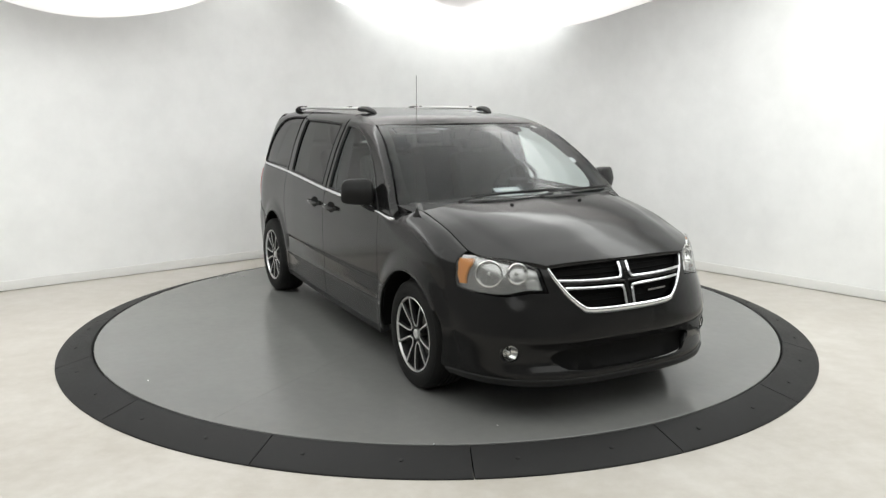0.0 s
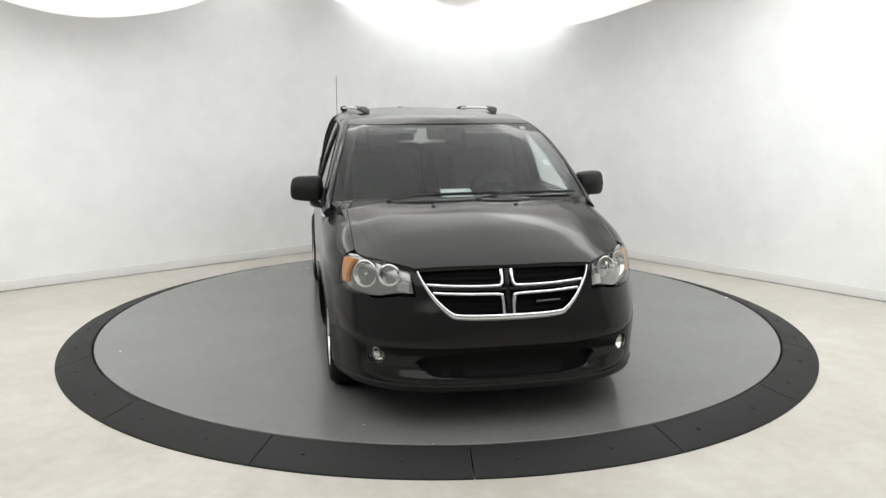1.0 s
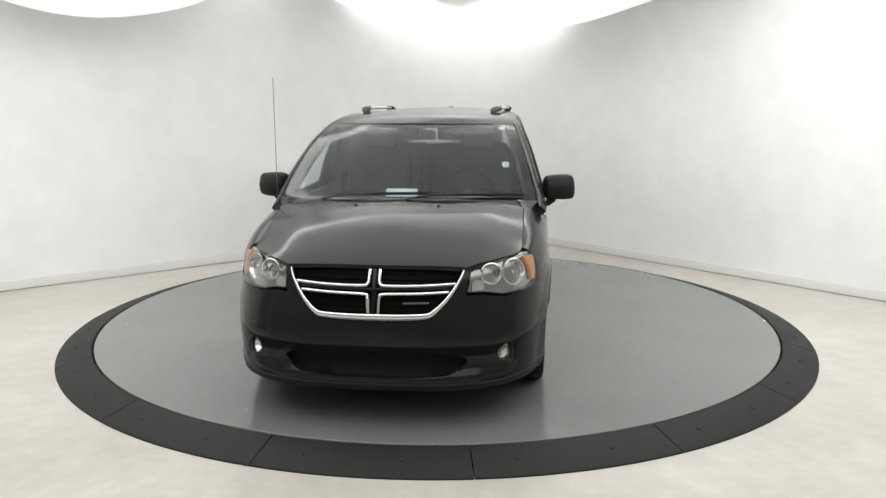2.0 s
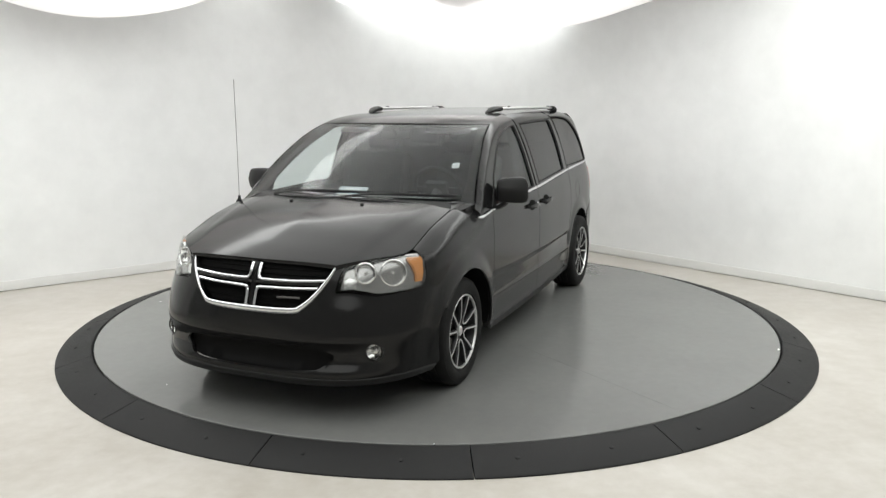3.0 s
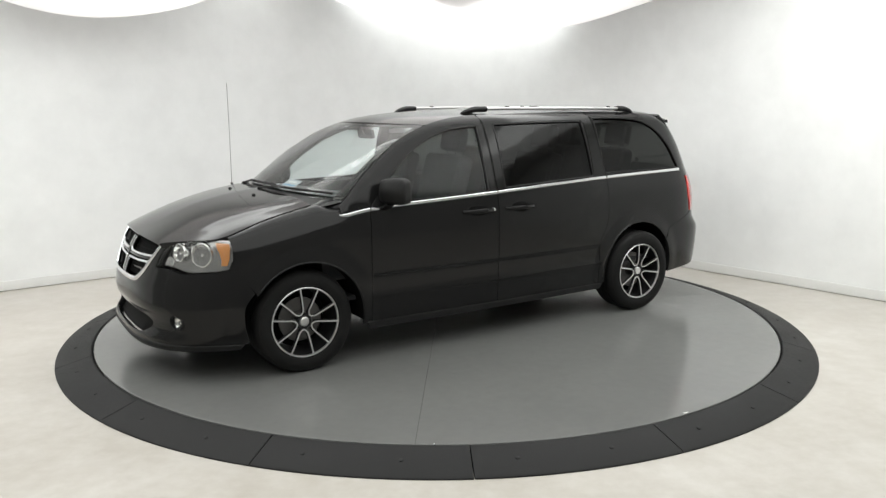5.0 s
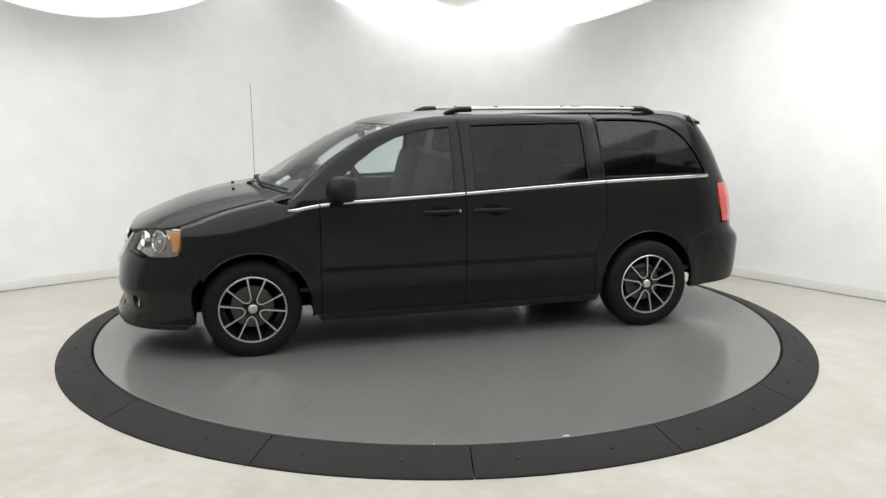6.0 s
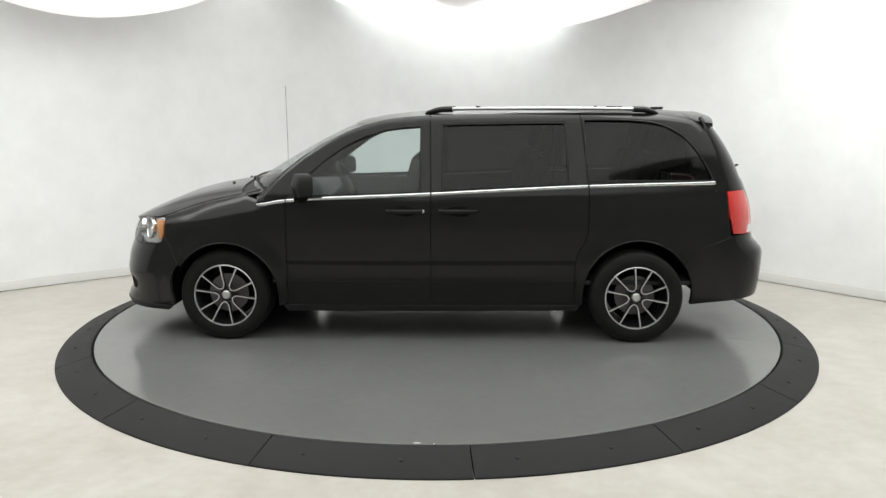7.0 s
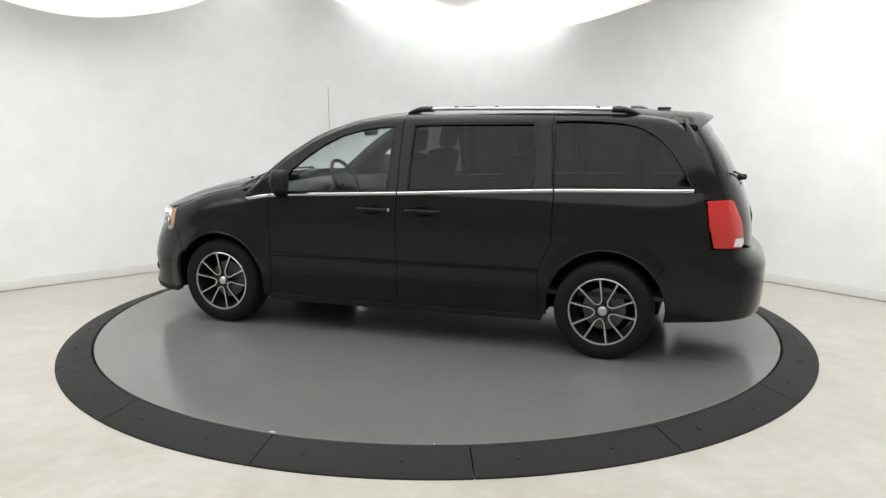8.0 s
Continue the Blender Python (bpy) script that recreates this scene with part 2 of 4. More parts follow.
def rounded_room(inset=0.0, radius=1.1, n=10):
    """The four walls' plan, one point list a wall, each with half of the curve at both its ends."""
    c = [CORNER, CORNER + RIGHT_DIR * ROOM_B, CORNER + RIGHT_DIR * ROOM_B + LEFT_DIR * ROOM_A, CORNER + LEFT_DIR * ROOM_A]
    mid = sum(c, Vector()) / 4
    c = [q + (mid - q).normalized() * inset * 1.414 for q in c]
    arcs = []
    for i, q in enumerate(c):
        a, b = (c[i - 1] - q).normalized(), (c[(i + 1) % 4] - q).normalized()
        pts = []
        for k in range(2 * n + 1):
            u = k / (2 * n)
            pts.append(q + a * radius * (1 - u) ** 2 + b * radius * u ** 2)
        arcs.append(pts)
    return [arcs[i][n:] + arcs[(i + 1) % 4][:n + 1] for i in range(4)]


def strip(name, line, outer, z0, z1, material, label, round_top=0.0):
    verts, faces = [], []
    prof = [(0, z0), (0, z1 - round_top), (0.35, z1), (1, z1), (1, z0)] if round_top else [(0, z0), (0, z1), (1, z1), (1, z0)]
    k = len(prof)
    for a, b in zip(line, outer):
        for u, z in prof:
            q = a.lerp(b, u)
            verts.append((q.x, q.y, z))
    for i in range(len(line) - 1):
        for j in range(k):
            faces.append((i * k + j, i * k + (j + 1) % k, (i + 1) * k + (j + 1) % k, (i + 1) * k + j))
    faces += [tuple(range(k)), tuple(range((len(line) - 1) * k, len(line) * k))[::-1]]
    me = mesh_of(name, verts, faces, material)
    bm = bmesh.new()
    bm.from_mesh(me)
    bmesh.ops.recalc_face_normals(bm, faces=bm.faces)
    bm.to_mesh(me)
    bm.free()
    me.set_sharp_from_angle(angle=radians(30))
    return tagged(put(name, me), label, "wall" if "wall" in name else "trim", kind="structure")


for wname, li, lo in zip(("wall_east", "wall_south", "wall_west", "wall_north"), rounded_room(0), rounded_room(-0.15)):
    # south and west walls stay out of view; their grey only shapes reflections
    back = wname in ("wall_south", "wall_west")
    strip(wname, li, lo, 0, HEIGHT, UNSEENWALL if back else WALL, "unseen wall behind the camera, greyed to dim the car's reflections" if back else "smooth white painted studio wall with curved corners")
for li, lo in zip(rounded_room(0.018), rounded_room(0.003)):
    strip("baseboard", li, lo, 0.007, 0.098, SKIRT, "white skirting strip along the studio wall", 0.012)

bm = bmesh.new()
bmesh.ops.create_grid(bm, x_segments=2, y_segments=2, size=11, matrix=Matrix.Translation((0, -2, 0)))
tagged(part("floor", bm, FLOOR, smooth=0), "cream painted concrete floor with faint stains", "floor", kind="structure")
bm = bmesh.new()
box(bm, (22, 22, 0.12), Matrix.Translation((0, -2, HEIGHT + 0.06)))
tagged(part("ceiling", bm, WALL, smooth=0), "flat white studio ceiling", "ceiling", kind="structure")


def sag_cloth(name, cx, cy, half, low, curv, turn, crease):
    """A white cloth hung under the ceiling that sags in the middle."""
    n, verts, faces = 36, [], []
    for i in range(n + 1):
        for j in range(n + 1):
            u, v = (2 * i / n - 1) * half[0], (2 * j / n - 1) * half[1]
            z = low + curv[0] * u * u + curv[1] * v * v + 0.012 * noise.noise(Vector((u * 1.3, v * 1.3, cx))) 
            if crease:
                z -= 0.02 * math.exp(-((v - 0.25 * u - 0.1) / 0.03) ** 2)
            verts.append((u, v, min(z, HEIGHT - 0.06 - 0.02 * abs(math.sin(u * 3)))))
    for i in range(n):
        for j in range(n):
            a = i * (n + 1) + j
            faces.append((a, a + 1, a + n + 2, a + n + 1))
    me = mesh_of(name, verts, faces, FABRIC)
    ob = put(name, me, None, m=pose(cx, cy, 0, 0, 0, turn))
    sol = ob.modifiers.new("thickness", "SOLIDIFY")
    sol.thickness, sol.offset = 0.006, 1
    return tagged(ob, "white cloth sheet sagging below the studio ceiling", "ceiling cloth", "ceiling cloths")


sag_cloth("ceiling_cloth", 0.62, 2.15, (2.4, 1.25), 2.63, (0.105, 0.12), 0, True)
sag_cloth("ceiling_cloth", -3.1, 0.85, (1.6, 1.1), 2.63, (0.2, 0.2), 38, False)

# ramp ring: sixteen rubber segments round the turntable
ramp = tagged(new("ramp_ring"), "black rubber ramp ring of bolted segments round the turntable", "ramp")
R0, R1 = 2.738, 2.985


def ramp_segment(parent):
    bm = bmesh.new()
    n, half = 14, radians(11.25) - 0.0011
    prof = [(R0, 0.0), (R0, DISC_Z - 0.006), (R0 + 0.008, DISC_Z), (R1 - 0.01, 0.016), (R1, 0.008), (R1, 0.0)]
    rings = []
    for i in range(n + 1):
        a = -half + 2 * half * i / n
        rings.append([bm.verts.new((r * math.cos(a), r * math.sin(a), z)) for r, z in prof])
    for a, b in zip(rings, rings[1:]):
        for j in range(len(prof)):
            k = (j + 1) % len(prof)
            bm.faces.new([a[j], a[k], b[k], b[j]])
    bm.faces.new(rings[0])
    bm.faces.new(rings[-1][::-1])
    return part("ramp_segment", bm, RUBBER, parent, smooth=30)


def screw_head(parent, ang, r):
    bm = bmesh.new()
    z = DISC_Z + (r - R0) / (R1 - R0) * (0.016 - DISC_Z)
    spin(bm, [(0.013, -0.004), (0.012, 0.003), (0.008, 0.0045), (0, 0.0045)], pose(r, 0, z, 0, 15, 0), 12)
    bmesh.ops.rotate(bm, verts=bm.verts, matrix=Matrix.Rotation(radians(ang), 3, "Z"))
    part("screw_head", bm, RUBBER, parent)


seg0 = ramp_segment(ramp)
for k in range(16):
    ang = -86.55 + 11.25 + 22.5 * k
    sg = seg0 if k == 0 else put("ramp_segment", seg0.data, ramp)
    sg.matrix_basis = pose(0, 0, 0, 0, 0, ang)
    for d in (-6.5, 4.0):
        screw_head(sg, d, 2.86)

# turntable deck, which turns with the car
deck = tagged(new("turntable"), "round grey painted turntable deck with plate joints", "turntable")
JOINTS = (162.5, 55.5, -56.0, -162.5)
cuts = sorted(a % 360 for a in JOINTS)
for a0, a1 in zip(cuts, cuts[1:] + [cuts[0] + 360]):
    bm = bmesh.new()
    n = max(6, int((a1 - a0) / 2.5))
    eps = 0.015
    mid = radians((a0 + a1) / 2)
    off = 0.0006 / max(0.15, math.sin(radians(min(a1 - a0, 180) / 2)))
    c = (off * math.cos(mid), off * math.sin(mid))
    prof = lambda r, a, z: bm.verts.new((r * math.cos(a), r * math.sin(a), z))
    angs = [radians(a0 + eps + (a1 - a0 - 2 * eps) * i / n) for i in range(n + 1)]
    top0, bot0 = bm.verts.new((*c, DISC_Z)), bm.verts.new((*c, 0.02))
    top = [prof(2.722, a, DISC_Z) for a in angs]
    low = [prof(2.726, a, DISC_Z - 0.004) for a in angs]
    bot = [prof(2.726, a, 0.02) for a in angs]
    for i in range(n):
        bm.faces.new([top0, top[i], top[i + 1]])
        bm.faces.new([top[i], low[i], low[i + 1], top[i + 1]])
        bm.faces.new([low[i], bot[i], bot[i + 1], low[i + 1]])
    for i in (0, -1):
        bm.faces.new([top0, top[i], low[i], bot[i], bot0])
    part("deck_plate", bm, DISC, deck, smooth=30)
bm = bmesh.new()
spin(bm, [(0, 0.03), (2.70, 0.03), (2.70, 0.004), (0, 0.004)], None, 96)
part("turntable_base", bm, GAP, deck, "black steel turntable base")
bm = bmesh.new()
spin(bm, [(2.66, 0.002), (2.745, 0.002), (2.745, 0.03), (2.66, 0.03)], None, 128)
part("ring_gasket", bm, GAP, ramp, "black inner gasket of the ramp")
for a, r, s, m in [(90.0, 2.712, 0.022, DUST), (72.0, 1.92, 0.009, DIRT), (-100, 1.9, 0.008, DIRT), (20, 2.4, 0.008, DIRT),
                   (130, 2.2, 0.007, DIRT), (-75, 2.55, 0.01, DUST), (48, 2.2, 0.006, DIRT), (110, 1.7, 0.006, DIRT), (-20, 2.5, 0.008, DUST)]:
    bm = bmesh.new()
    spin(bm, [(s, 0.0003), (s * 0.7, 0.0012), (0, 0.0014)], pose(r * math.cos(radians(a)), r * math.sin(radians(a)), DISC_Z, 0, 0, a) @ Matrix.Diagonal((0.35, 1, 1, 1)), 9)
    part("paint_chip", bm, m, deck)
bm = bmesh.new()
box(bm, (0.008, 0.006, 0.02), pose(-0.02, -2.744, DISC_Z + 0.002, 20, 0, 0), 0.002)
tagged(part("locating_pin", bm, CHROME), "small bright steel pin beside the turntable edge", "pin")

# ---------------------------------------------------------------- the car: its surfaces
# car space: x forward from the middle of the wheelbase, y to its left, z up from the tyres' contact
from mathutils.geometry import delaunay_2d_cdt as cdt

XC, XR = 1.55, -1.85                # where the front and rear corners begin
WPLAN = curve((1.56, 0.0), (1.2, 0.004), (0.6, 0.008), (0.0, 0.004), (-0.8, -0.022), (-1.3, -0.045), (-1.85, -0.068), (-2.4, -0.10))
WSEC = curve((0.15, 0.90), (0.22, 0.922), (0.30, 0.938), (0.41, 0.946), (0.447, 0.952), (0.462, 0.957), (0.478, 0.955), (0.492, 0.949), (0.55, 0.948), (0.60, 0.949), (0.612, 0.956), (0.64, 0.957), (0.70, 0.957),
             (0.85, 0.957), (1.0, 0.948), (1.09, 0.932), (1.15, 0.915), (1.25, 0.884), (1.4, 0.834), (1.52, 0.785), (1.62, 0.735), (1.70, 0.66))
WPLAIN = curve((0.15, 0.90), (0.22, 0.922), (0.30, 0.938), (0.41, 0.947), (0.50, 0.953), (0.64, 0.957), (0.85, 0.957))      # without the pressed band
NOSE = curve((0.15, 2.42), (0.21, 2.475), (0.25, 2.492), (0.36, 2.482), (0.465, 2.487), (0.60, 2.478), (0.70, 2.45), (0.80, 2.415), (0.87, 2.375), (0.92, 2.32), (1.0, 2.2))
DISH = curve((0.22, 0.0), (0.25, 0.008), (0.285, 0.011), (0.308, 0.0), (0.335, -0.017), (0.39, -0.019), (0.43, -0.012), (0.465, 0.0))    # intake recess over a lip
TAIL = curve((0.28, 2.54), (0.31, 2.572), (0.38, 2.588), (0.50, 2.598), (0.63, 2.602), (0.66, 2.595), (0.72, 2.54), (0.76, 2.508), (0.95, 2.49), (1.1, 2.45), (1.25, 2.385), (1.4, 2.305), (1.55, 2.20), (1.68, 2.09))
EDGE = curve((1.30, 1.075), (1.22, 1.13), (1.13, 1.22), (0.99, 1.34), (0.86, 1.43), (0.69, 1.53), (0.51, 1.60), (0.34, 1.645), (0.17, 1.668), (0.0, 1.68),
             (-1.1, 1.695), (-1.6, 1.69), (-1.83, 1.675), (-1.96, 1.645), (-2.10, 1.55), (-2.22, 1.36), (-2.30, 1.2))
BELT = curve((1.30, 1.036), (1.05, 1.068), (0.5, 1.092), (-0.01, 1.113), (-0.6, 1.142), (-1.167, 1.166), (-2.12, 1.19))
SHOULDER = curve((2.1, 0.81), (1.9, 0.825), (1.6, 0.87), (1.3, 0.95), (1.05, 1.045))
HOODC = curve((2.42, 0.865), (2.35, 0.905), (2.2, 0.975), (1.96, 1.065), (1.72, 1.12), (1.5, 1.15), (1.35, 1.165))
HOODDROP = curve((2.35, 0.09), (2.0, 0.108), (1.7, 0.078), (1.4, 0.05))
SQ = 2 / 2.6


def width(x, z):
    k = min(1.0, max(0.0, (x - 1.04) / 0.03, (-1.07 - x) / 0.04)) if z < 0.85 else 0.0
    return WSEC(z) + k * (WPLAIN(z) - WSEC(z)) + WPLAN(x) * (1.0 if z < 1.2 else max(0.35, 1 - (z - 1.2) * 1.3))


RSQ = 2 / 3.8
FA, RA = (1.525, 0.345, 0.405), (-1.545, 0.36, 0.41)      # wheel arches: centre x, z, radius


def flare(x, z):
    """How far the pressed lip round the wheel arches stands proud of the flank."""
    for cx, cz, r in (FA, RA):
        d = math.hypot(x - cx, z - cz) - r
        if d < 0.125:
            u = min(1.0, max(0.0, d / 0.125))
            return (0.019 if cx > 0 else 0.012) * (1 - u * u * (3 - 2 * u))
    return 0.0


def corner_table(lx, ly, k):
    w = np.linspace(0, 1, 900)
    th = math.pi / 2 * (3 * w ** 2 - 2 * w ** 3)
    x, y = lx * np.cos(th) ** k, ly * np.sin(th) ** k
    s = np.concatenate([[0], np.cumsum(np.hypot(np.diff(x), np.diff(y)))])
    return th, s, x, y


FT, FS, FX, FY = corner_table(0.93, 0.95, SQ)
RT, RS, RX, RY = corner_table(0.68, 0.87, RSQ)


def f_y(y):
    """Distance round the nose from its middle, for a point of the front at that y."""
    return math.copysign(float(np.interp(abs(y), FY, FS)), y)


def f_x(x):
    return float(FS[-1] + XC - x) if x < XC else float(np.interp(-(x - XC), -FX, FS))


def r_y(y):
    return math.copysign(float(np.interp(abs(y), RY, RS)), y)


def r_x(x):
    return float(RS[-1] + x - XR) if x > XR else float(np.interp(-(XR - x), -RX, RS))


def nose_square(z):
    """How square the front corners are at that height; the bumper's are squarer than the lamps above."""
    return SQ - 0.10 * min(1.0, max(0.0, (0.72 - z) / 0.22))


def f_at(x, z):
    """Distance round from the nose's middle to the place of the flank at that x and height."""
    return f_x(x) if x < XC else f_x(XC + 0.93 * min(0.9999, (x - XC) / (NOSE(z) - XC)))


def r_at(x, z):
    return r_x(x) if x > XR else r_x(XR - 0.68 * min(0.9999, (XR - x) / (TAIL(z) + XR)))


def front(b, z):
    """The nose and the sides behind it, by the distance b round from its middle."""
    s = abs(b)
    if s >= FS[-1]:
        x = XC - (s - FS[-1])
        return Vector((x, math.copysign(width(x, z) + flare(x, z), b), z))
    t = float(np.interp(s, FS, FT))
    k = nose_square(z)
    u = min(1.0, max(0.0, (s - 0.52) / 0.42))
    dish = DISH(z) * (1 - u * u * (3 - 2 * u)) if 0.22 < z < 0.465 else 0.0
    x = XC + (NOSE(z) + dish - XC) * math.cos(t) ** k
    return Vector((x, math.copysign(width(XC, z) * math.sin(t) ** k + flare(x, z), b), z))


def rear(b, z):
    s = abs(b)
    if s >= RS[-1]:
        x = XR + (s - RS[-1])
        return Vector((x, math.copysign(width(x, z) + flare(x, z), b), z))
    t = float(np.interp(s, RS, RT))
    x = XR - (TAIL(z) + XR) * math.cos(t) ** RSQ
    return Vector((x, math.copysign(width(x, z) * math.sin(t) ** RSQ + flare(x, z), b), z))


def brow(b, z):
    """The upper front with the grille and lamps, in which the bumper's squareness does not show."""
    s = abs(b)
    if s >= FS[-1]:
        return front(b, z)
    t = float(np.interp(s, FS, FT))
    return Vector((XC + (NOSE(max(z, 0.58)) - XC) * math.cos(t) ** SQ, math.copysign(width(XC, z) * math.sin(t) ** SQ, b), z))


def hood(x, y):
    z = HOODC(x) - HOODDROP(x) * (abs(y) / 0.79) ** 2.8
    fade = min(1, max(0, (2.34 - x) / 0.35))
    k = 0.57 + 0.13 * min(max((2.3 - x) / 0.8, 0), 1)
    z += 0.0075 * (1 / (1 + math.exp((abs(y) - k) / 0.016)) - 0.5) * fade
    z -= 0.05 * (math.sqrt(y * y + 0.0016) - 0.04) * fade * max(0.0, 1 - abs(y) / 0.55)
    return Vector((x, y, z))


def side(x, z, over=True):
    """The car's flank. Over the fender it rounds over to the hood's edge, over the glass to the roof's."""
    if x > XC:
        def base(h):
            n = 2 / nose_square(h)
            return Vector((x, width(XC, h) * (1 - min(0.9999, (x - XC) / (NOSE(h) - XC)) ** n) ** (1 / n), h))
    else:
        def base(h):
            if x >= XR:
                return Vector((x, width(x, h), h))
            c = min(0.9999, (XR - x) / (TAIL(h) + XR))
            return Vector((x, width(x, h) * (1 - c ** 3.8) ** (1 / 3.8), h))
    if over and x > 1.0 and z > SHOULDER(x):
        zs = SHOULDER(x)
        k = min((z - zs) / 0.17, 1.0) * math.pi / 2
        p0 = base(zs)
        ph = hood(p0.x, min(0.80, p0.y - 0.03))
        m = min(1.0, max(0.0, (x - 1.22) / 0.16))
        ye = ph.y * m + (1 - m) * (p0.y - 0.05)
        ze = (ph.z - 0.004) * m + (1 - m) * (zs + 0.10)
        return Vector((p0.x, ye + (p0.y - ye) * math.cos(k) ** 1.2, zs + (ze - zs) * math.sin(k) ** 1.1))
    q = base(z)
    q.y += flare(x, z)
    top = EDGE(x)
    if x < 1.3 and z > top - 0.05:
        u = (z - top + 0.05) / 0.05
        q.y -= 0.035 * u * u
    return q


def edge_point(x):
    return side(x, EDGE(x), False)


ROOFC = curve((0.64, 1.614), (0.5, 1.656), (0.3, 1.686), (0.0, 1.712), (-0.6, 1.730), (-1.4, 1.732), (-2.0, 1.705), (-2.1, 1.69))


def roof(u, q):
    e = edge_point(0.47 + (-2.08 - 0.47) * q)
    xc = 0.62 + (-2.10 - 0.62) * q
    c = Vector((xc, 0, ROOFC(xc)))
    k = abs(u) ** 2.2
    return Vector((c.x + (e.x - c.x) * k, u * e.y, c.z + (e.z - c.z) * k))


SCREENC = curve((0.0, 1.150), (0.25, 1.278), (0.5, 1.400), (0.75, 1.512), (1.0, 1.613))


def screen(u, t):
    e = edge_point(1.235 + (0.47 - 1.235) * t)
    c = Vector((1.47 + (0.625 - 1.47) * t, 0, SCREENC(t)))
    k = abs(u) ** 2.1
    return Vector((c.x + (e.x - c.x) * k, u * e.y, c.z + (e.z - c.z) * k))


def arc(cx, cz, r, a0, a1, n=18):
    return [(cx + r * math.cos(radians(a0 + (a1 - a0) * i / n)), cz + r * math.sin(radians(a0 + (a1 - a0) * i / n))) for i in range(n + 1)]


def smooth_line(pts, n=6):
    """Catmull-Rom through the points."""
    out = []
    q = [pts[0], *pts, pts[-1]]
    for i in range(1, len(q) - 2):
        for k in range(n):
            t = k / n
            out.append(tuple(0.5 * (2 * q[i][d] + (q[i + 1][d] - q[i - 1][d]) * t + (2 * q[i - 1][d] - 5 * q[i][d] + 4 * q[i + 1][d] - q[i + 2][d]) * t * t
                                    + (3 * q[i][d] - q[i - 1][d] - 3 * q[i + 1][d] + q[i + 2][d]) * t ** 3) for d in (0, 1)))
    return out + [tuple(pts[-1])]


OUT_SIDE = lambda q: Vector((0, q.y, 0.25))
OUT_TOP = lambda q: Vector((0, 0, 1))
car = tagged(new("minivan"), "black minivan with chrome grille and alloy wheels on the turntable", "car")

# ---------------------------------------------------------------- the car: body panels
G = 0.003
hood_line = [(1.42 + 0.08 * (1 - (y / 0.8) ** 2), y) for y in np.linspace(-0.795, 0.795, 15)]
nose_line = [(2.375 - 0.03 * (y / 0.5) ** 2, y) for y in np.linspace(0.50, -0.50, 13)]
hood_poly = [(float(a), float(b)) for a, b in hood_line] + [(1.6, 0.7965), (1.75, 0.7965), (1.99, 0.7965), (2.06, 0.783), (2.12, 0.745), (2.25, 0.62)] + [(float(a), float(b)) for a, b in nose_line] + [(2.25, -0.62), (2.12, -0.745), (2.06, -0.783), (1.99, -0.7965), (1.75, -0.7965), (1.6, -0.7965)]
bonnet = panel("hood", hood_poly, lambda a, b: hood(a, b), PAINT, car, "", step=0.026, outward=OUT_TOP, thick=0.03)

grille_edge = [(0.492, 0.885), (0.480, 0.858), (0.457, 0.806), (0.408, 0.731), (0.365, 0.682), (0.325, 0.648), (0.285, 0.631), (0.14, 0.625), (0.0, 0.624)]
ge = smooth_line(grille_edge, 4)
bump_half = ([(f_at(1.955, 0.735), 0.735), (f_at(1.999, 0.79), 0.79), (f_at(2.018, 0.742), 0.742), (f_at(2.11, 0.721), 0.721), (f_y(0.70), 0.708), (f_y(0.64), 0.719), (f_y(0.58), 0.731), (f_y(0.495), 0.731), (f_y(0.505), 0.80), (f_y(0.523), 0.878)]
             + [(f_y(y), z) for y, z in ge])
arch_f = [(f_at(x - 0.045 * min(1.0, max(0.0, (0.52 - z) / 0.22)), z), z) for x, z in arc(*FA, -11, 36, 9)]
lower = [(0.0, 0.262), (f_y(0.35), 0.262), (f_y(0.6), 0.262), (f_y(0.8), 0.265), (f_at(2.05, 0.262), 0.262), (f_at(1.885, 0.262), 0.262)]
left_half = lower + arch_f + bump_half
bumper_poly = left_half + [(-a, b) for a, b in left_half[-2:0:-1]]
intake = smooth_line([(-0.47, 0.375), (-0.42, 0.41), (-0.3, 0.425), (0.0, 0.43), (0.3, 0.425), (0.42, 0.41), (0.47, 0.375), (0.42, 0.325), (0.33, 0.298), (0.0, 0.290), (-0.33, 0.298), (-0.42, 0.325), (-0.47, 0.375)], 3)[:-1]
intake = [(f_y(a), b) for a, b in intake]
fog_hole = lambda s: [(f_y(s * 0.682) + 0.052 * math.cos(radians(a)), 0.401 + 0.051 * math.sin(radians(a))) for a in range(0, 360, 20)]
bumper = panel("front_bumper", bumper_poly, front, PAINT, car, "", [intake, fog_hole(1), fog_hole(-1)], step=0.026, thick=0.035, lift=0.004,
               outward=lambda q: Vector((q.x - 1.3, q.y, 0)))
# chin lip
chin = [(-f_x(1.90), 0.257), *[(a, 0.257) for a in np.linspace(-f_x(2.05), f_x(2.05), 41)], (f_x(1.90), 0.257),
        (f_x(1.93), 0.228), *[(a, 0.222 + 0.004 * (a / 1.2) ** 2) for a in np.linspace(f_x(2.05), -f_x(2.05), 41)], (-f_x(1.93), 0.228)]
panel("chin_spoiler", [(float(a), float(b)) for a, b in chin], front, PLASTIC, bumper, "matt black plastic chin spoiler", lift=0.012, thick=0.05,
      outward=lambda q: Vector((q.x - 1.3, q.y, 0)))


def set_back(fn, d):
    """The same surface set back by d metres towards the car's middle."""
    def g(a, b):
        q = fn(a, b)
        return Vector((q.x - d, q.y, q.z))
    return g


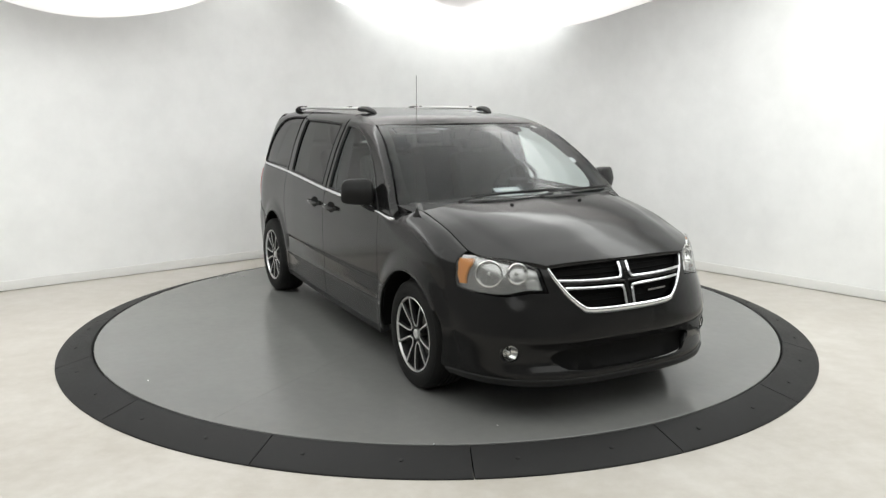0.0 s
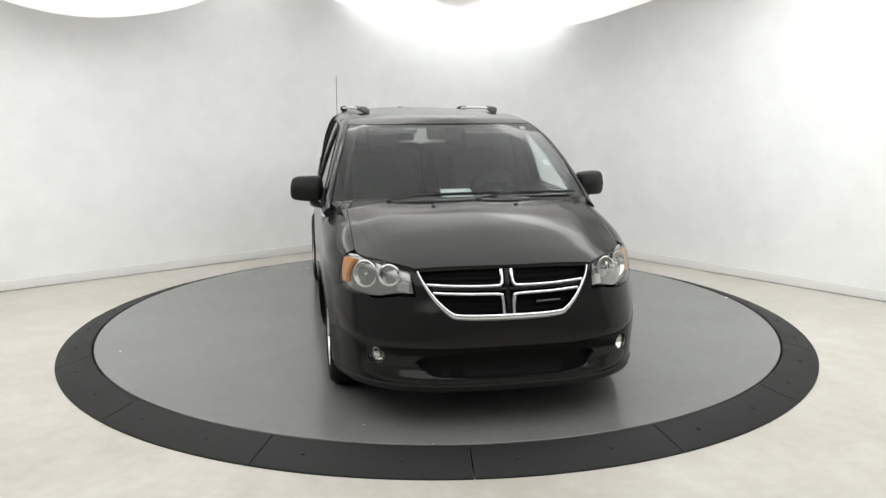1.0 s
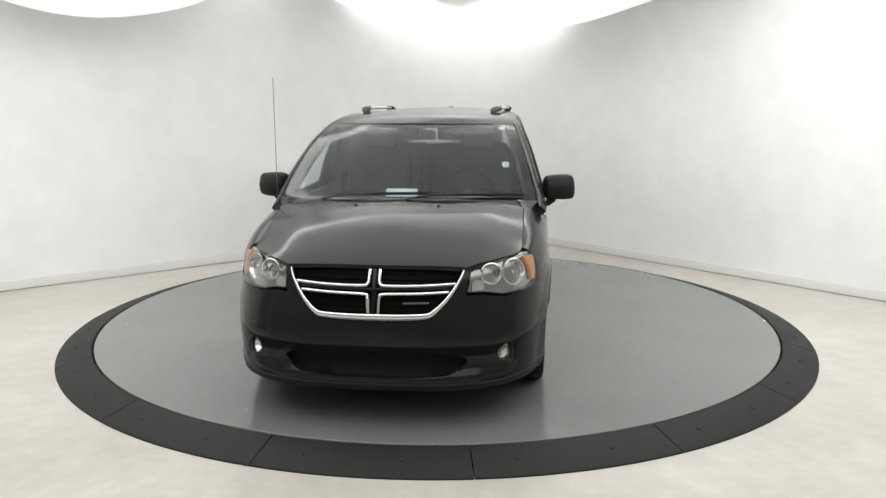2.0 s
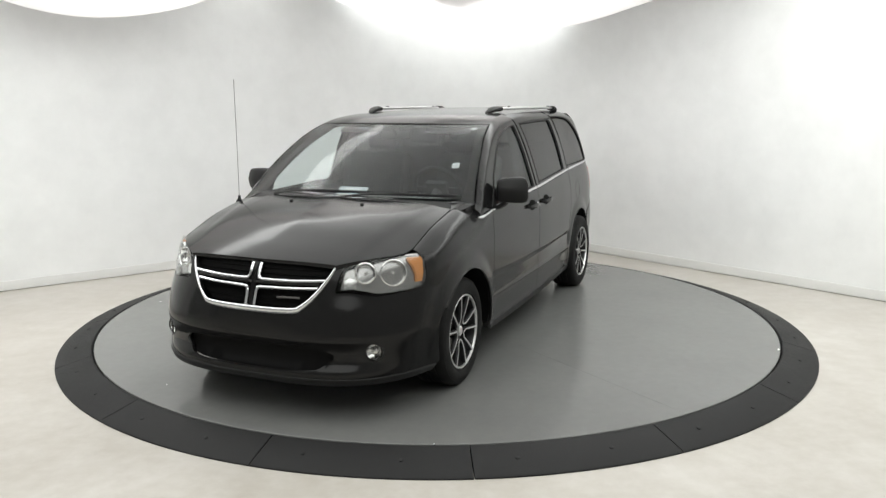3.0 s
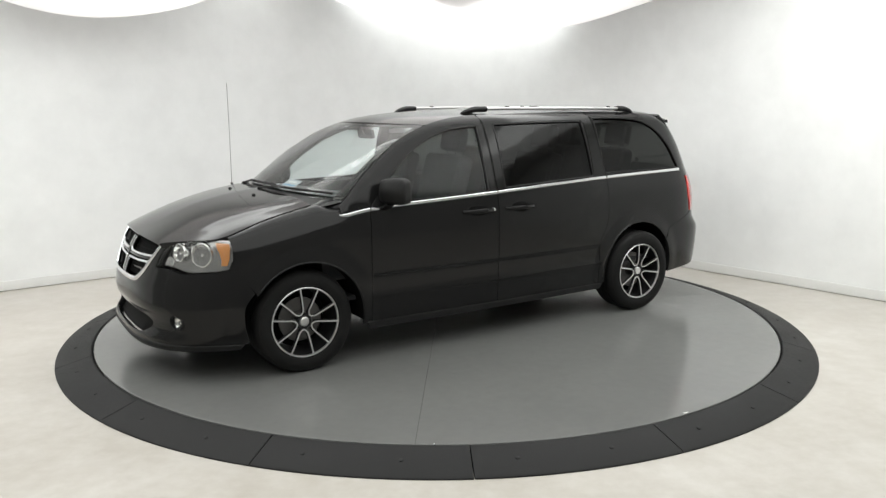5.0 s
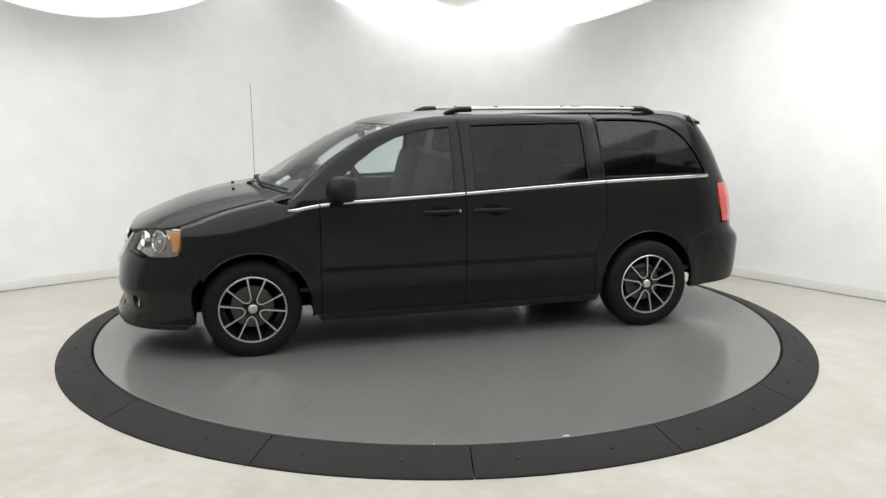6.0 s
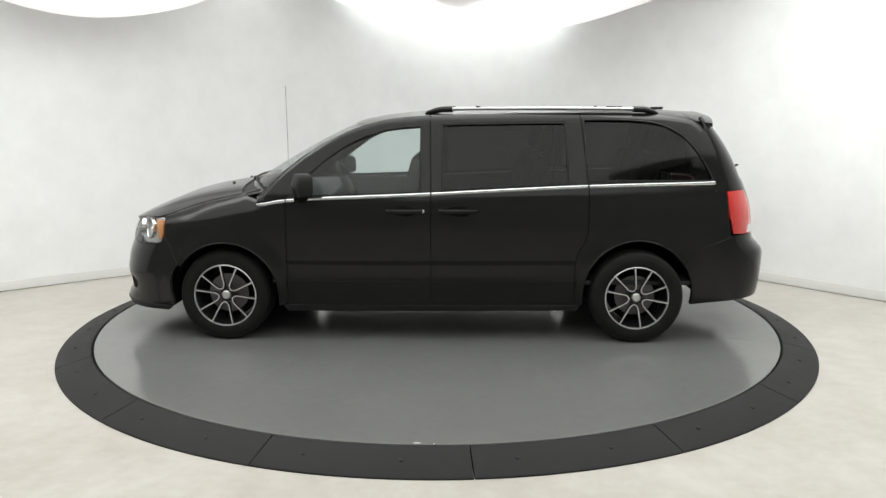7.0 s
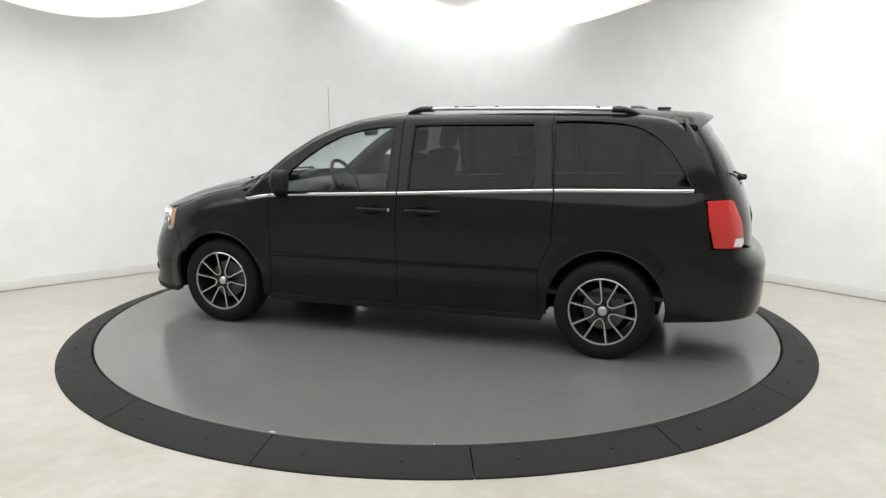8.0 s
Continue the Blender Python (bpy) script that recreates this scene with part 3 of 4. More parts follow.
grow = [(a * 1.06, 0.37 + (b - 0.37) * 1.2) for a, b in intake]
panel("intake_mesh", grow, set_back(front, 0.045), INTAKE, bumper, "black lower intake mesh", outward=lambda q: Vector((1, 0, 0)))
def fog_lamp(s):
    q = front(f_y(s * 0.682), 0.401)
    m = Matrix.Translation(q + Vector((-0.004, 0, 0))) @ pose(0, 0, 0, 0, 86, s * 12)
    bm = bmesh.new()
    spin(bm, [(0.060, -0.05), (0.057, -0.012), (0.053, -0.006), (0.05, -0.012), (0.049, -0.03)], m, 32)
    lamp = part("fog_lamp", bm, PLASTIC, bumper, "round fog lamp in a black bezel")
    bm = bmesh.new()
    spin(bm, [(0.048, -0.012), (0.04, -0.022), (0.024, -0.036), (0.012, -0.04), (0.012, -0.02), (0.0, -0.016)], m, 28)
    part("reflector", bm, LAMPCHROME, lamp)
    bm = bmesh.new()
    spin(bm, [(0.0485, -0.012), (0.035, -0.004), (0.0, 0.0)], m, 28)
    part("lens", bm, LENS, lamp, "clear glass lens")


fog_lamp(1)
fog_lamp(-1)

# grille: chrome surround with a cross, black mesh in four fields
grille = part("grille", (lambda b: (sweep(b, [brow(f_y(y), z) + Vector((0.008, 0, 0)) for y, z in
              [(-a, c) for a, c in ge] + ge[-2::-1]], 0.012, 0.017, 10, up=(0.25, 0, 1), taper=[0.5 + 0.62 * math.sin(math.pi * i / (2 * len(ge) - 2)) ** 1.5 for i in range(2 * len(ge) - 1)]), b)[1])(bmesh.new()), CHROME, car, "chrome grille surround with a cross and black mesh")
fields = [(-a, b) for a, b in ge] + ge[-2::-1]
fields = [(f_y(a * 0.985), b + 0.006 if b < 0.7 else b) for a, b in fields]
fields = [(a, min(b, 0.875)) for a, b in fields]
panel("grille_mesh", fields, set_back(brow, 0.035), GAP, grille, "black honeycomb grille mesh", outward=lambda q: Vector((1, 0, 0)))
for s in (-1, 1):
    for bars in ([(0.028, 0.868), (0.029, 0.815), (0.036, 0.796), (0.065, 0.786), (0.25, 0.787), (0.438, 0.795)],
                 [(0.028, 0.632), (0.029, 0.70), (0.034, 0.728), (0.055, 0.742), (0.25, 0.747), (0.405, 0.753)]):
        bm = bmesh.new()
        ln = smooth_line(bars, 6)
        sweep(bm, [brow(f_y(s * y), z) + Vector((0.002, 0, 0)) for y, z in ln], 0.010, 0.009, 8, up=(0.7, 0, 0.7))
        part("chrome_bar", bm, CHROME, grille, "chrome cross bar")
    bm = bmesh.new()
    sweep(bm, [brow(f_y(s * y), 0.766 + 0.008 * y / 0.43) - Vector((0.012, 0, 0)) for y in np.linspace(0.0, 0.41, 12)], 0.02, 0.014, 8)
    part("cross_core", bm, GLOSSBLACK, grille)
bm = bmesh.new()
sweep(bm, [brow(0, float(z)) - Vector((0.010, 0, 0)) for z in np.linspace(0.62, 0.865, 8)], 0.018, 0.02, 8, up=(1, 0, 0))
part("cross_core", bm, GLOSSBLACK, grille)
for iz, z in enumerate(np.arange(0.645, 0.87, 0.028)):
    half = float(np.interp(z, [0.6, 0.63, 0.67, 0.735, 0.86], [0.18, 0.28, 0.345, 0.40, 0.462]))
    bm = bmesh.new()
    sweep(bm, [brow(f_y(float(y)), float(z)) - Vector((0.032, 0, 0)) for y in np.linspace(-half, half, 25)], 0.005, 0.003, 5)
    part("mesh_rib", bm, GAP, grille)
bm = bmesh.new()
sweep(bm, [brow(f_y(float(y)), 0.690 + 0.02 * float(y)) - Vector((0.012, 0, 0)) for y in np.linspace(0.16, 0.30, 9)], 0.004, 0.006, 6)
part("maker_badge", bm, STEEL, grille, "small silver badge bar")


# head lamps
def head_lamp(s):
    out = lambda q: Vector((q.x - 1.3, q.y, 0))
    pts = smooth_line([(f_y(0.502), 0.738), (f_y(0.512), 0.80), (f_y(0.530), 0.884), (f_y(0.62), 0.900), (f_y(0.74), 0.914), (f_at(2.06, 0.916), 0.916), (f_at(2.002, 0.910), 0.910),
           (f_at(1.998, 0.88), 0.88), (f_at(2.006, 0.80), 0.80), (f_at(2.025, 0.748), 0.748), (f_at(2.11, 0.728), 0.728), (f_y(0.70), 0.715), (f_y(0.64), 0.726), (f_y(0.58), 0.738), (f_y(0.502), 0.738)], 3)[:-1]
    fl = s < 0
    lamp = panel("headlamp", pts, set_back(brow, 0.05), LAMPGREY, car, "clear headlamp with two round reflectors and an amber corner", flip=fl, outward=out, thick=0.01)
    panel("lens", pts, brow, LENS, lamp, "clear plastic lens", flip=fl, outward=out, thick=0.05, lift=0.002, step=0.03)
    amber = [(f_at(2.075, 0.908), 0.908), (f_at(2.008, 0.904), 0.904), (f_at(2.005, 0.88), 0.88), (f_at(2.012, 0.81), 0.81), (f_at(2.028, 0.765), 0.765), (f_at(2.060, 0.765), 0.765), (f_at(2.056, 0.80), 0.80), (f_at(2.063, 0.845), 0.845)]
    panel("amber_marker", amber, brow, AMBER, lamp, "amber side marker", flip=fl, outward=out, thick=0.03, lift=-0.006, step=0.02)
    low = [(f_y(0.535), 0.752), (f_y(0.60), 0.757), (f_y(0.60), 0.80), (f_y(0.56), 0.815), (f_y(0.535), 0.80)]
    panel("turn_lamp", low, brow, LAMPCHROME, lamp, "small inner turn lamp", flip=fl, outward=out, thick=0.02, lift=-0.03, step=0.02)
    for y, z, r, dep in ((0.765, 0.825, 0.072, 0.05), (0.630, 0.832, 0.056, 0.05)):
        q = brow(f_y(s * y), z)
        m = Matrix.Translation(q + Vector((-0.022, -s * (0.022 if y > 0.7 else 0.006), 0))) @ pose(0, 0, 0, 0, 82, s * (38 if y > 0.7 else 18))
        bm = bmesh.new()
        spin(bm, [(r + 0.006, -0.02), (r + 0.005, 0.008), (r, 0.01), (r * 0.93, -0.004), (r * 0.75, -0.025), (r * 0.4, -0.045), (r * 0.2, -0.047), (r * 0.2, -0.01), (r * 0.12, 0.0), (0, 0.002)], m, 32)
        bowl = part("reflector_bowl", bm, LAMPCHROME, lamp, "round chrome reflector bowl")
        for k in range(-3, 4):
            u = k / 3.6
            bm = bmesh.new()
            box(bm, (1.6 * r * math.sqrt(1 - u * u), 0.003, 0.008), m @ pose(0, u * r * 0.9, -0.040 * (1 - u * u) - 0.006), 0.001)
            part("reflector_rib", bm, DARKALLOY, bowl, "dark reflector rib")


head_lamp(1)
head_lamp(-1)


def flank(s):
    """The panels of one side."""
    fl = s < 0
    P = lambda name, poly, label="", m=PAINT, parent=car, **k: panel(name, poly, side, m, parent, label, flip=fl, outward=OUT_SIDE, **k)
    # fender
    arc_f = arc(*FA, 33, 190, 24)
    poly = ([(1.06, 0.30), (1.06, 1.062), (1.20, 1.135), (1.28, 1.175)] + [(float(x), SHOULDER(float(x)) + 0.172) for x in np.linspace(1.40, 1.992, 12)]
            + [(1.994, 0.925), (1.990, 0.88), (1.994, 0.79), (1.965, 0.725)] + arc_f)
    fender = P("front_fender", poly, step=0.026)
    # front door
    low = 0.285
    belt = lambda x0, x1, d=0.0: [(float(x), BELT(float(x)) + d) for x in np.linspace(x0, x1, 12)]
    door = P("front_door", [(1.054, low), (-0.012, low)] + belt(-0.012, 1.054, -0.014), step=0.022)
    poly = [(-0.018, low), (-1.075, low), (-1.075, 0.60), (-1.10, 0.69), (-1.145, 0.76), (-1.165, 0.83), (-1.168, 1.0)] + belt(-1.166, -0.018, -0.014)
    slide = P("sliding_door", poly, step=0.022)
    # quarter panel
    arc_r = arc(*RA, -10, 146, 24)
    poly = ([(-1.081, low)] + arc_r + [(-1.93, 0.682), (-2.18, 0.768), (-2.235, 0.785), (-2.20, 0.95), (-2.185, 1.10), (-2.165, 1.135)] + [(-2.16, 1.172)] + belt(-2.15, -1.174, -0.014)
            + [(-1.174, 1.0), (-1.171, 0.83), (-1.151, 0.757), (-1.106, 0.687), (-1.081, 0.60)])
    sidex = side
    glassy = lambda x, z: side(x, z, False)
    qp = panel("quarter_panel", poly, sidex, PAINT, car, flip=fl, outward=OUT_SIDE, step=0.03)
    # sill
    panel("side_sill", [(1.09, 0.279), (-1.12, 0.279), (-1.10, 0.238), (1.06, 0.232)], side, PLASTIC, car, "matt black side sill", flip=fl, outward=OUT_SIDE, lift=0.004, thick=0.06)
    # greenhouse frame with its window openings
    wf = [(0.065, 1.128), (0.5, 1.112), (0.90, 1.098), (0.975, 1.135), (0.875, 1.27), (0.765, 1.36), (0.63, 1.455), (0.48, 1.528), (0.31, 1.575), (0.17, 1.592), (0.065, 1.598)]
    ws = [(-0.095, 1.143), (-0.095, 1.598), (-0.11, 1.608), (-0.55, 1.618), (-0.985, 1.622), (-1.0, 1.612), (-1.022, 1.195), (-1.01, 1.183)]
    wq = smooth_line([(-1.155, 1.200), (-1.14, 1.62), (-1.15, 1.642), (-1.35, 1.645), (-1.52, 1.638), (-1.70, 1.612), (-1.86, 1.53), (-1.98, 1.40), (-2.05, 1.28), (-2.082, 1.215), (-2.06, 1.205)], 3)
    top = [(float(x), EDGE(float(x))) for x in np.linspace(-2.08, 1.27, 110)]
    frame_poly = belt(1.27, 1.06, 0.010)[:6] + belt(1.06, -2.155, 0.0) + [(-2.158, 1.25), (-2.14, 1.40)] + top
    gh = panel("window_frame", frame_poly, glassy, PAINT, car, "black door frames and pillars", [wf, ws, wq], flip=fl, outward=OUT_SIDE, step=0.026, thick=0.03)
    for nm, w, g, lb in (("front_side_window", wf, CLEAR, "lightly tinted front door glass"), ("sliding_door_window", ws, PRIVACY, "dark privacy glass"), ("quarter_window", wq, PRIVACY, "dark privacy glass")):
        c = np.mean(np.array(w), 0)
        big = [tuple(c + (np.array(q) - c) * 1.02) for q in w]
        panel(nm, big, glassy, g, gh, lb, flip=fl, outward=OUT_SIDE, lift=-0.008, thick=0.003, step=0.06)
        rim = bmesh.new()
        pts = [glassy(float(x), float(z)) for x, z in dense(list(w), 0.03)]
        sweep(rim, pts + pts[:1], 0.006, 0.006, 6)
        if fl:
            bmesh.ops.scale(rim, vec=(1, -1, 1), verts=rim.verts)
        part("window_seal", rim, PLASTIC, gh, "black rubber window seal")
    # door and pillar shut lines of the frame, black sash between the panes
    for x0, z0, x1, z1 in ((-0.015, 1.125, 0.0, 1.68), (-1.168, 1.178, -1.115, 1.69)):
        bm = bmesh.new()
        sweep(bm, [side(x0 + (x1 - x0) * k / 12, z0 + (z1 - z0) * k / 12) for k in range(13)], 0.004, 0.004, 5, up=(1, 0, 0))
        if fl:
            bmesh.ops.scale(bm, vec=(1, -1, 1), verts=bm.verts)
        part("shut_line_seal", bm, GAP, gh, "black rubber seal")
    panel("pillar_applique", [(-0.022, 1.13), (-0.088, 1.135), (-0.088, 1.612), (-0.55, 1.628), (-1.0, 1.632), (-1.03, 1.60), (-1.032, 1.19), (-1.155, 1.19), (-1.108, 1.655), (-0.5, 1.648), (-0.012, 1.632)],
          side, GLOSSBLACK, gh, "gloss black pillar trim", flip=fl, outward=OUT_SIDE, lift=0.003, thick=0.004)
    # chrome belt strip in three lengths
    for x0, x1 in ((1.275, 1.058), (1.050, -0.009), (-0.020, -1.163), (-1.175, -2.10)):
        bm = bmesh.new()
        n = 24
        pts = [sidex(x0 + (x1 - x0) * k / n, BELT(x0 + (x1 - x0) * k / n)) for k in range(n + 1)]
        tp = [1.0] * (n + 1)
        if x0 > 1.2:
            tp = [min(1, 0.35 + 0.2 * k) for k in range(n + 1)]
        sweep(bm, pts, 0.007, 0.0125, 8, taper=tp)
        if fl:
            bmesh.ops.scale(bm, vec=(1, -1, 1), verts=bm.verts)
        part("chrome_strip", bm, CHROME, car, "thin chrome belt strip")
    # dark jambs behind the shut lines
    for x0, z0, z1 in ((1.057, 0.29, 1.05), (-0.015, 0.29, 1.10), (-1.17, 0.80, 1.15)):
        panel("door_jamb", [(x0 - 0.03, z0), (x0 + 0.03, z0), (x0 + 0.03, z1), (x0 - 0.03, z1)], side, GAP, car, "", flip=fl, outward=OUT_SIDE, lift=-0.021, thick=0.004, step=0.06)
    panel("door_jamb", [(-1.05, 0.29), (-1.11, 0.29), (-1.11, 0.62), (-1.20, 0.80), (-1.14, 0.80), (-1.05, 0.64)], side, GAP, car, "", flip=fl, outward=OUT_SIDE, lift=-0.021, thick=0.004, step=0.06)
    # handles
    for x0, x1, d in ((0.315, 0.035, door), (-0.075, -0.355, slide)):
        zc, xm = 0.992, (x0 + x1) / 2
        # flat black bulge paints the shade of the cup behind the handle
        cup = bmesh.new()
        q = side(xm, zc)
        t = bmesh.new()
        bmesh.ops.create_uvsphere(t, u_segments=24, v_segments=12, radius=1.0)
        bmesh.ops.transform(t, matrix=Matrix.Translation((xm, s * (q.y - 0.001), zc - 0.004)) @ Matrix.Diagonal((0.088, 0.007, 0.046, 1)), verts=t.verts)
        join(cup, t)
        part("handle_cup", cup, GAP, d, "recess behind the handle, its shade painted black")
        bm = bmesh.new()
        n = 16
        pts = [side(x0 + (x1 - x0) * k / n, zc) + Vector((0, 0.006 + 0.034 * math.sin(math.pi * k / n) ** 0.5, 0)) for k in range(n + 1)]
        sweep(bm, pts, 0.010, 0.0165, 8, taper=[0.75 + 0.25 * math.sin(math.pi * k / n) for k in range(n + 1)])
        if fl:
            bmesh.ops.scale(bm, vec=(1, -1, 1), verts=bm.verts)
        h = part("door_handle", bm, PAINT, d, "black pull handle")
        if d is door:
            bm = bmesh.new()
            spin(bm, [(0.012, -0.01), (0.012, 0.006), (0.009, 0.009), (0, 0.009)], Matrix.Translation((0.043, s * (q.y + 0.012), zc)) @ pose(0, 0, 0, -90 * s, 0, 0), 16)
            part("lock_cylinder", bm, SILVER, h, "silver lock cylinder")
    if s > 0:
        bm = bmesh.new()
        pts = [side(-1.47 + 0.088 * math.cos(radians(a)), 0.955 + 0.088 * math.sin(radians(a))) for a in range(0, 361, 12)]
        sweep(bm, pts, 0.0007, 0.0007, 5)
        part("fuel_door_seam", bm, GAP, qp, "round fuel door seam")
    # mirror
    bm = bmesh.new()
    t = bmesh.new()
    bmesh.ops.create_cube(t, size=1.0)
    bmesh.ops.subdivide_edges(t, edges=t.edges[:], cuts=5, use_grid_fill=True)
    for vx in t.verts:
        c = vx.co * 2
        n = (abs(c.x) ** 5 + abs(c.y) ** 5 + abs(c.z) ** 5) ** 0.2
        c = c / n
        deep = 0.074 * (1 - 0.35 * max(0.0, c.x) * abs(c.z) - 0.25 * max(0, c.x) * abs(c.y))
        vx.co = Vector((c.x * deep, c.y * 0.108 * (1 - 0.06 * c.z), c.z * 0.086 * (1 + 0.05 * c.y)))
    bmesh.ops.transform(t, matrix=pose(0.915, s * 1.035, 1.185, 0, 0, s * 24), verts=t.verts)
    join(bm, t)
    mir = part("door_mirror", bm, PLASTIC, car, "black plastic door mirror housing", smooth=60)
    bm = bmesh.new()
    box(bm, (0.012, 0.150, 0.128), pose(0.858, s * 1.012, 1.186, 0, 0, s * 25), 0.003)
    part("mirror_glass", bm, MIRROR, mir, "mirror glass")
    bm = bmesh.new()
    sweep(bm, [(0.95, s * 0.905, 1.062), (0.94, s * 0.955, 1.068), (0.925, s * 1.0, 1.10)], 0.05, 0.018, 10)
    part("mirror_arm", bm, PLASTIC, mir)
    panel("mirror_sail", [(0.905, 1.088), (1.05, 1.078), (0.955, 1.18), (0.90, 1.20)], lambda a, b: side(a, b, False), PLASTIC, mir, "black triangular mirror base", flip=fl, outward=OUT_SIDE, lift=0.005, thick=0.006)
    # tail lamp
    out = lambda q: Vector((q.x + 1.2, q.y, 0))
    tl = [(r_at(-2.186, 1.124), 1.124), (r_at(-2.215, 0.95), 0.95), (r_at(-2.245, 0.815), 0.815), (r_y(0.76), 0.808), (r_y(0.69), 0.803), (r_y(0.655), 0.83), (r_y(0.675), 0.98), (r_y(0.715), 1.11), (r_y(0.74), 1.127), (r_at(-2.28, 1.127), 1.127)]
    lamp = panel("tail_lamp", tl, rear, RED, car, "red tail lamp wrapped round the corner", flip=fl, outward=out, lift=0.006, thick=0.05, step=0.03)
    panel("reversing_lens", [(r_y(0.755), 0.818), (r_y(0.69), 0.812), (r_y(0.667), 0.835), (r_y(0.672), 0.868), (r_y(0.74), 0.872)], rear, WHITELENS, lamp, "clear reversing lens",
          flip=fl, outward=out, lift=0.010, thick=0.01, step=0.03)


flank(1)
flank(-1)

# rear bumper, tailgate, spoiler
out = lambda q: Vector((q.x + 1.2, q.y, 0))
arch = [(r_at(x, z), z) for x, z in arc(*RA, 180, 146.6, 7)]
half = [(0.0, 0.335), (r_y(0.5), 0.33), (r_y(0.72), 0.32), (r_at(-2.2, 0.305), 0.305), (r_at(-1.945, 0.29), 0.29)] + arch + [(r_at(-1.933, 0.687), 0.687), (r_at(-2.183, 0.773), 0.773), (r_at(-2.24, 0.80), 0.80), (r_y(0.74), 0.80), (r_y(0.6), 0.79), (r_y(0.5), 0.776), (0.0, 0.773)]
panel("rear_bumper", half + [(-a, b) for a, b in half[-2:0:-1]], rear, PAINT, car, outward=out, thick=0.04, lift=0.004, step=0.028)
half = [(0.0, 0.778), (r_y(0.49), 0.781), (r_y(0.645), 0.82), (r_y(0.665), 0.98), (r_y(0.705), 1.115), (r_y(0.735), 1.132), (r_at(-2.12, 1.132), 1.132), (r_at(-2.11, 1.25), 1.25), (r_at(-2.09, 1.40), 1.40), (r_at(-2.03, 1.56), 1.56), (r_at(-2.01, 1.668), 1.668), (r_y(0.5), 1.672), (0.0, 1.675)]
rw = [(-r_y(0.70), 1.20), (r_y(0.70), 1.20), (r_y(0.66), 1.40), (r_y(0.62), 1.56), (-r_y(0.62), 1.56), (-r_y(0.66), 1.40)]
gate = panel("tailgate", half + [(-a, b) for a, b in half[-2:0:-1]], rear, PAINT, car, "", [rw], outward=out)
panel("rear_window", [(a * 1.02, 1.38 + (b - 1.38) * 1.02) for a, b in rw], rear, REARGLASS, gate, "tinted rear window", outward=out, lift=-0.006, thick=0.003)
bm = bmesh.new()
cols = []
for y in np.linspace(-0.655, 0.655, 25):
    y = float(y)
    d = 0.082 * (abs(y) / 0.65) ** 2.5
    k = max(0.05, 1 - 0.95 * (abs(y) / 0.66) ** 3)
    cols.append([bm.verts.new(c) for c in ((-1.93, y, 1.706 - 0.75 * d), (-2.10, y, 1.701 - d), (-2.185 + d, y, 1.676 - d), (-2.188 + d, y, 1.676 - d - 0.014 * k), (-2.13 + d, y, 1.688 - d - 0.04 * k), (-2.06, y, 1.700 - d - 0.045 * k))])
for a, b in zip(cols, cols[1:]):
    for j in range(6):
        bm.faces.new([a[j], a[(j + 1) % 6], b[(j + 1) % 6], b[j]])
bm.faces.new(cols[0])
bm.faces.new(cols[-1][::-1])
part("roof_spoiler", bm, PAINT, car, "black roof spoiler over the rear window", smooth=50)
bm = bmesh.new()
sweep(bm, [(-2.38, 0.02, 1.22), (-2.41, 0.02, 1.225), (-2.43, 0.05, 1.23)], 0.022, 0.022, 10)
wip = part("rear_wiper", bm, PLASTIC, car, "black rear wiper")
bm = bmesh.new()
sweep(bm, [(-2.425, 0.05, 1.235), (-2.39, 0.30, 1.27), (-2.35, 0.50, 1.30)], 0.012, 0.008, 6)
part("wiper_blade", bm, PLASTIC, wip)
bm = bmesh.new()
box(bm, (0.02, 0.50, 0.11), Matrix.Translation((-2.483, 0, 0.93)), 0.006)
part("rear_plate_recess", bm, PLASTIC, gate)

# roof skin, windscreen
roof_poly = [(float(u), 0.0) for u in np.linspace(-1, 1, 30)] + [(1.0, float(q)) for q in np.linspace(0.02, 1, 50)] + [(float(u), 1.0) for u in np.linspace(0.97, -1, 30)] + [(-1.0, float(q)) for q in np.linspace(0.98, 0.02, 50)]
roofskin = panel("roof", roof_poly, roof, PAINT, car, outward=OUT_TOP, thick=0.03, step=0.06)
wedge = [(float(u), 0.0) for u in np.linspace(-0.985, 0.985, 30)] + [(0.985, float(q)) for q in np.linspace(0.05, 0.985, 20)] + [(float(u), 0.988) for u in np.linspace(0.95, -0.985, 30)] + [(-0.985, float(q)) for q in np.linspace(0.95, 0.05, 20)]
shield = panel("windscreen", wedge, screen, SHIELD, car, "curved clear windscreen", outward=lambda q: Vector((1, 0, 1)), thick=0.004, step=0.06)
hole = [(float(u), 0.035) for u in np.linspace(-0.90, 0.90, 30)] + [(0.925, 0.2), (0.92, 0.5), (0.91, 0.8), (0.90, 0.945)] + [(float(u), 0.955) for u in np.linspace(0.88, -0.88, 30)] + [(-0.90, 0.945), (-0.91, 0.8), (-0.92, 0.5), (-0.925, 0.2)]
panel("windscreen_border", wedge, screen, GAP, shield, "black printed glass border", [hole], outward=lambda q: Vector((1, 0, 1)), lift=-0.006, thick=0.002, step=0.06)
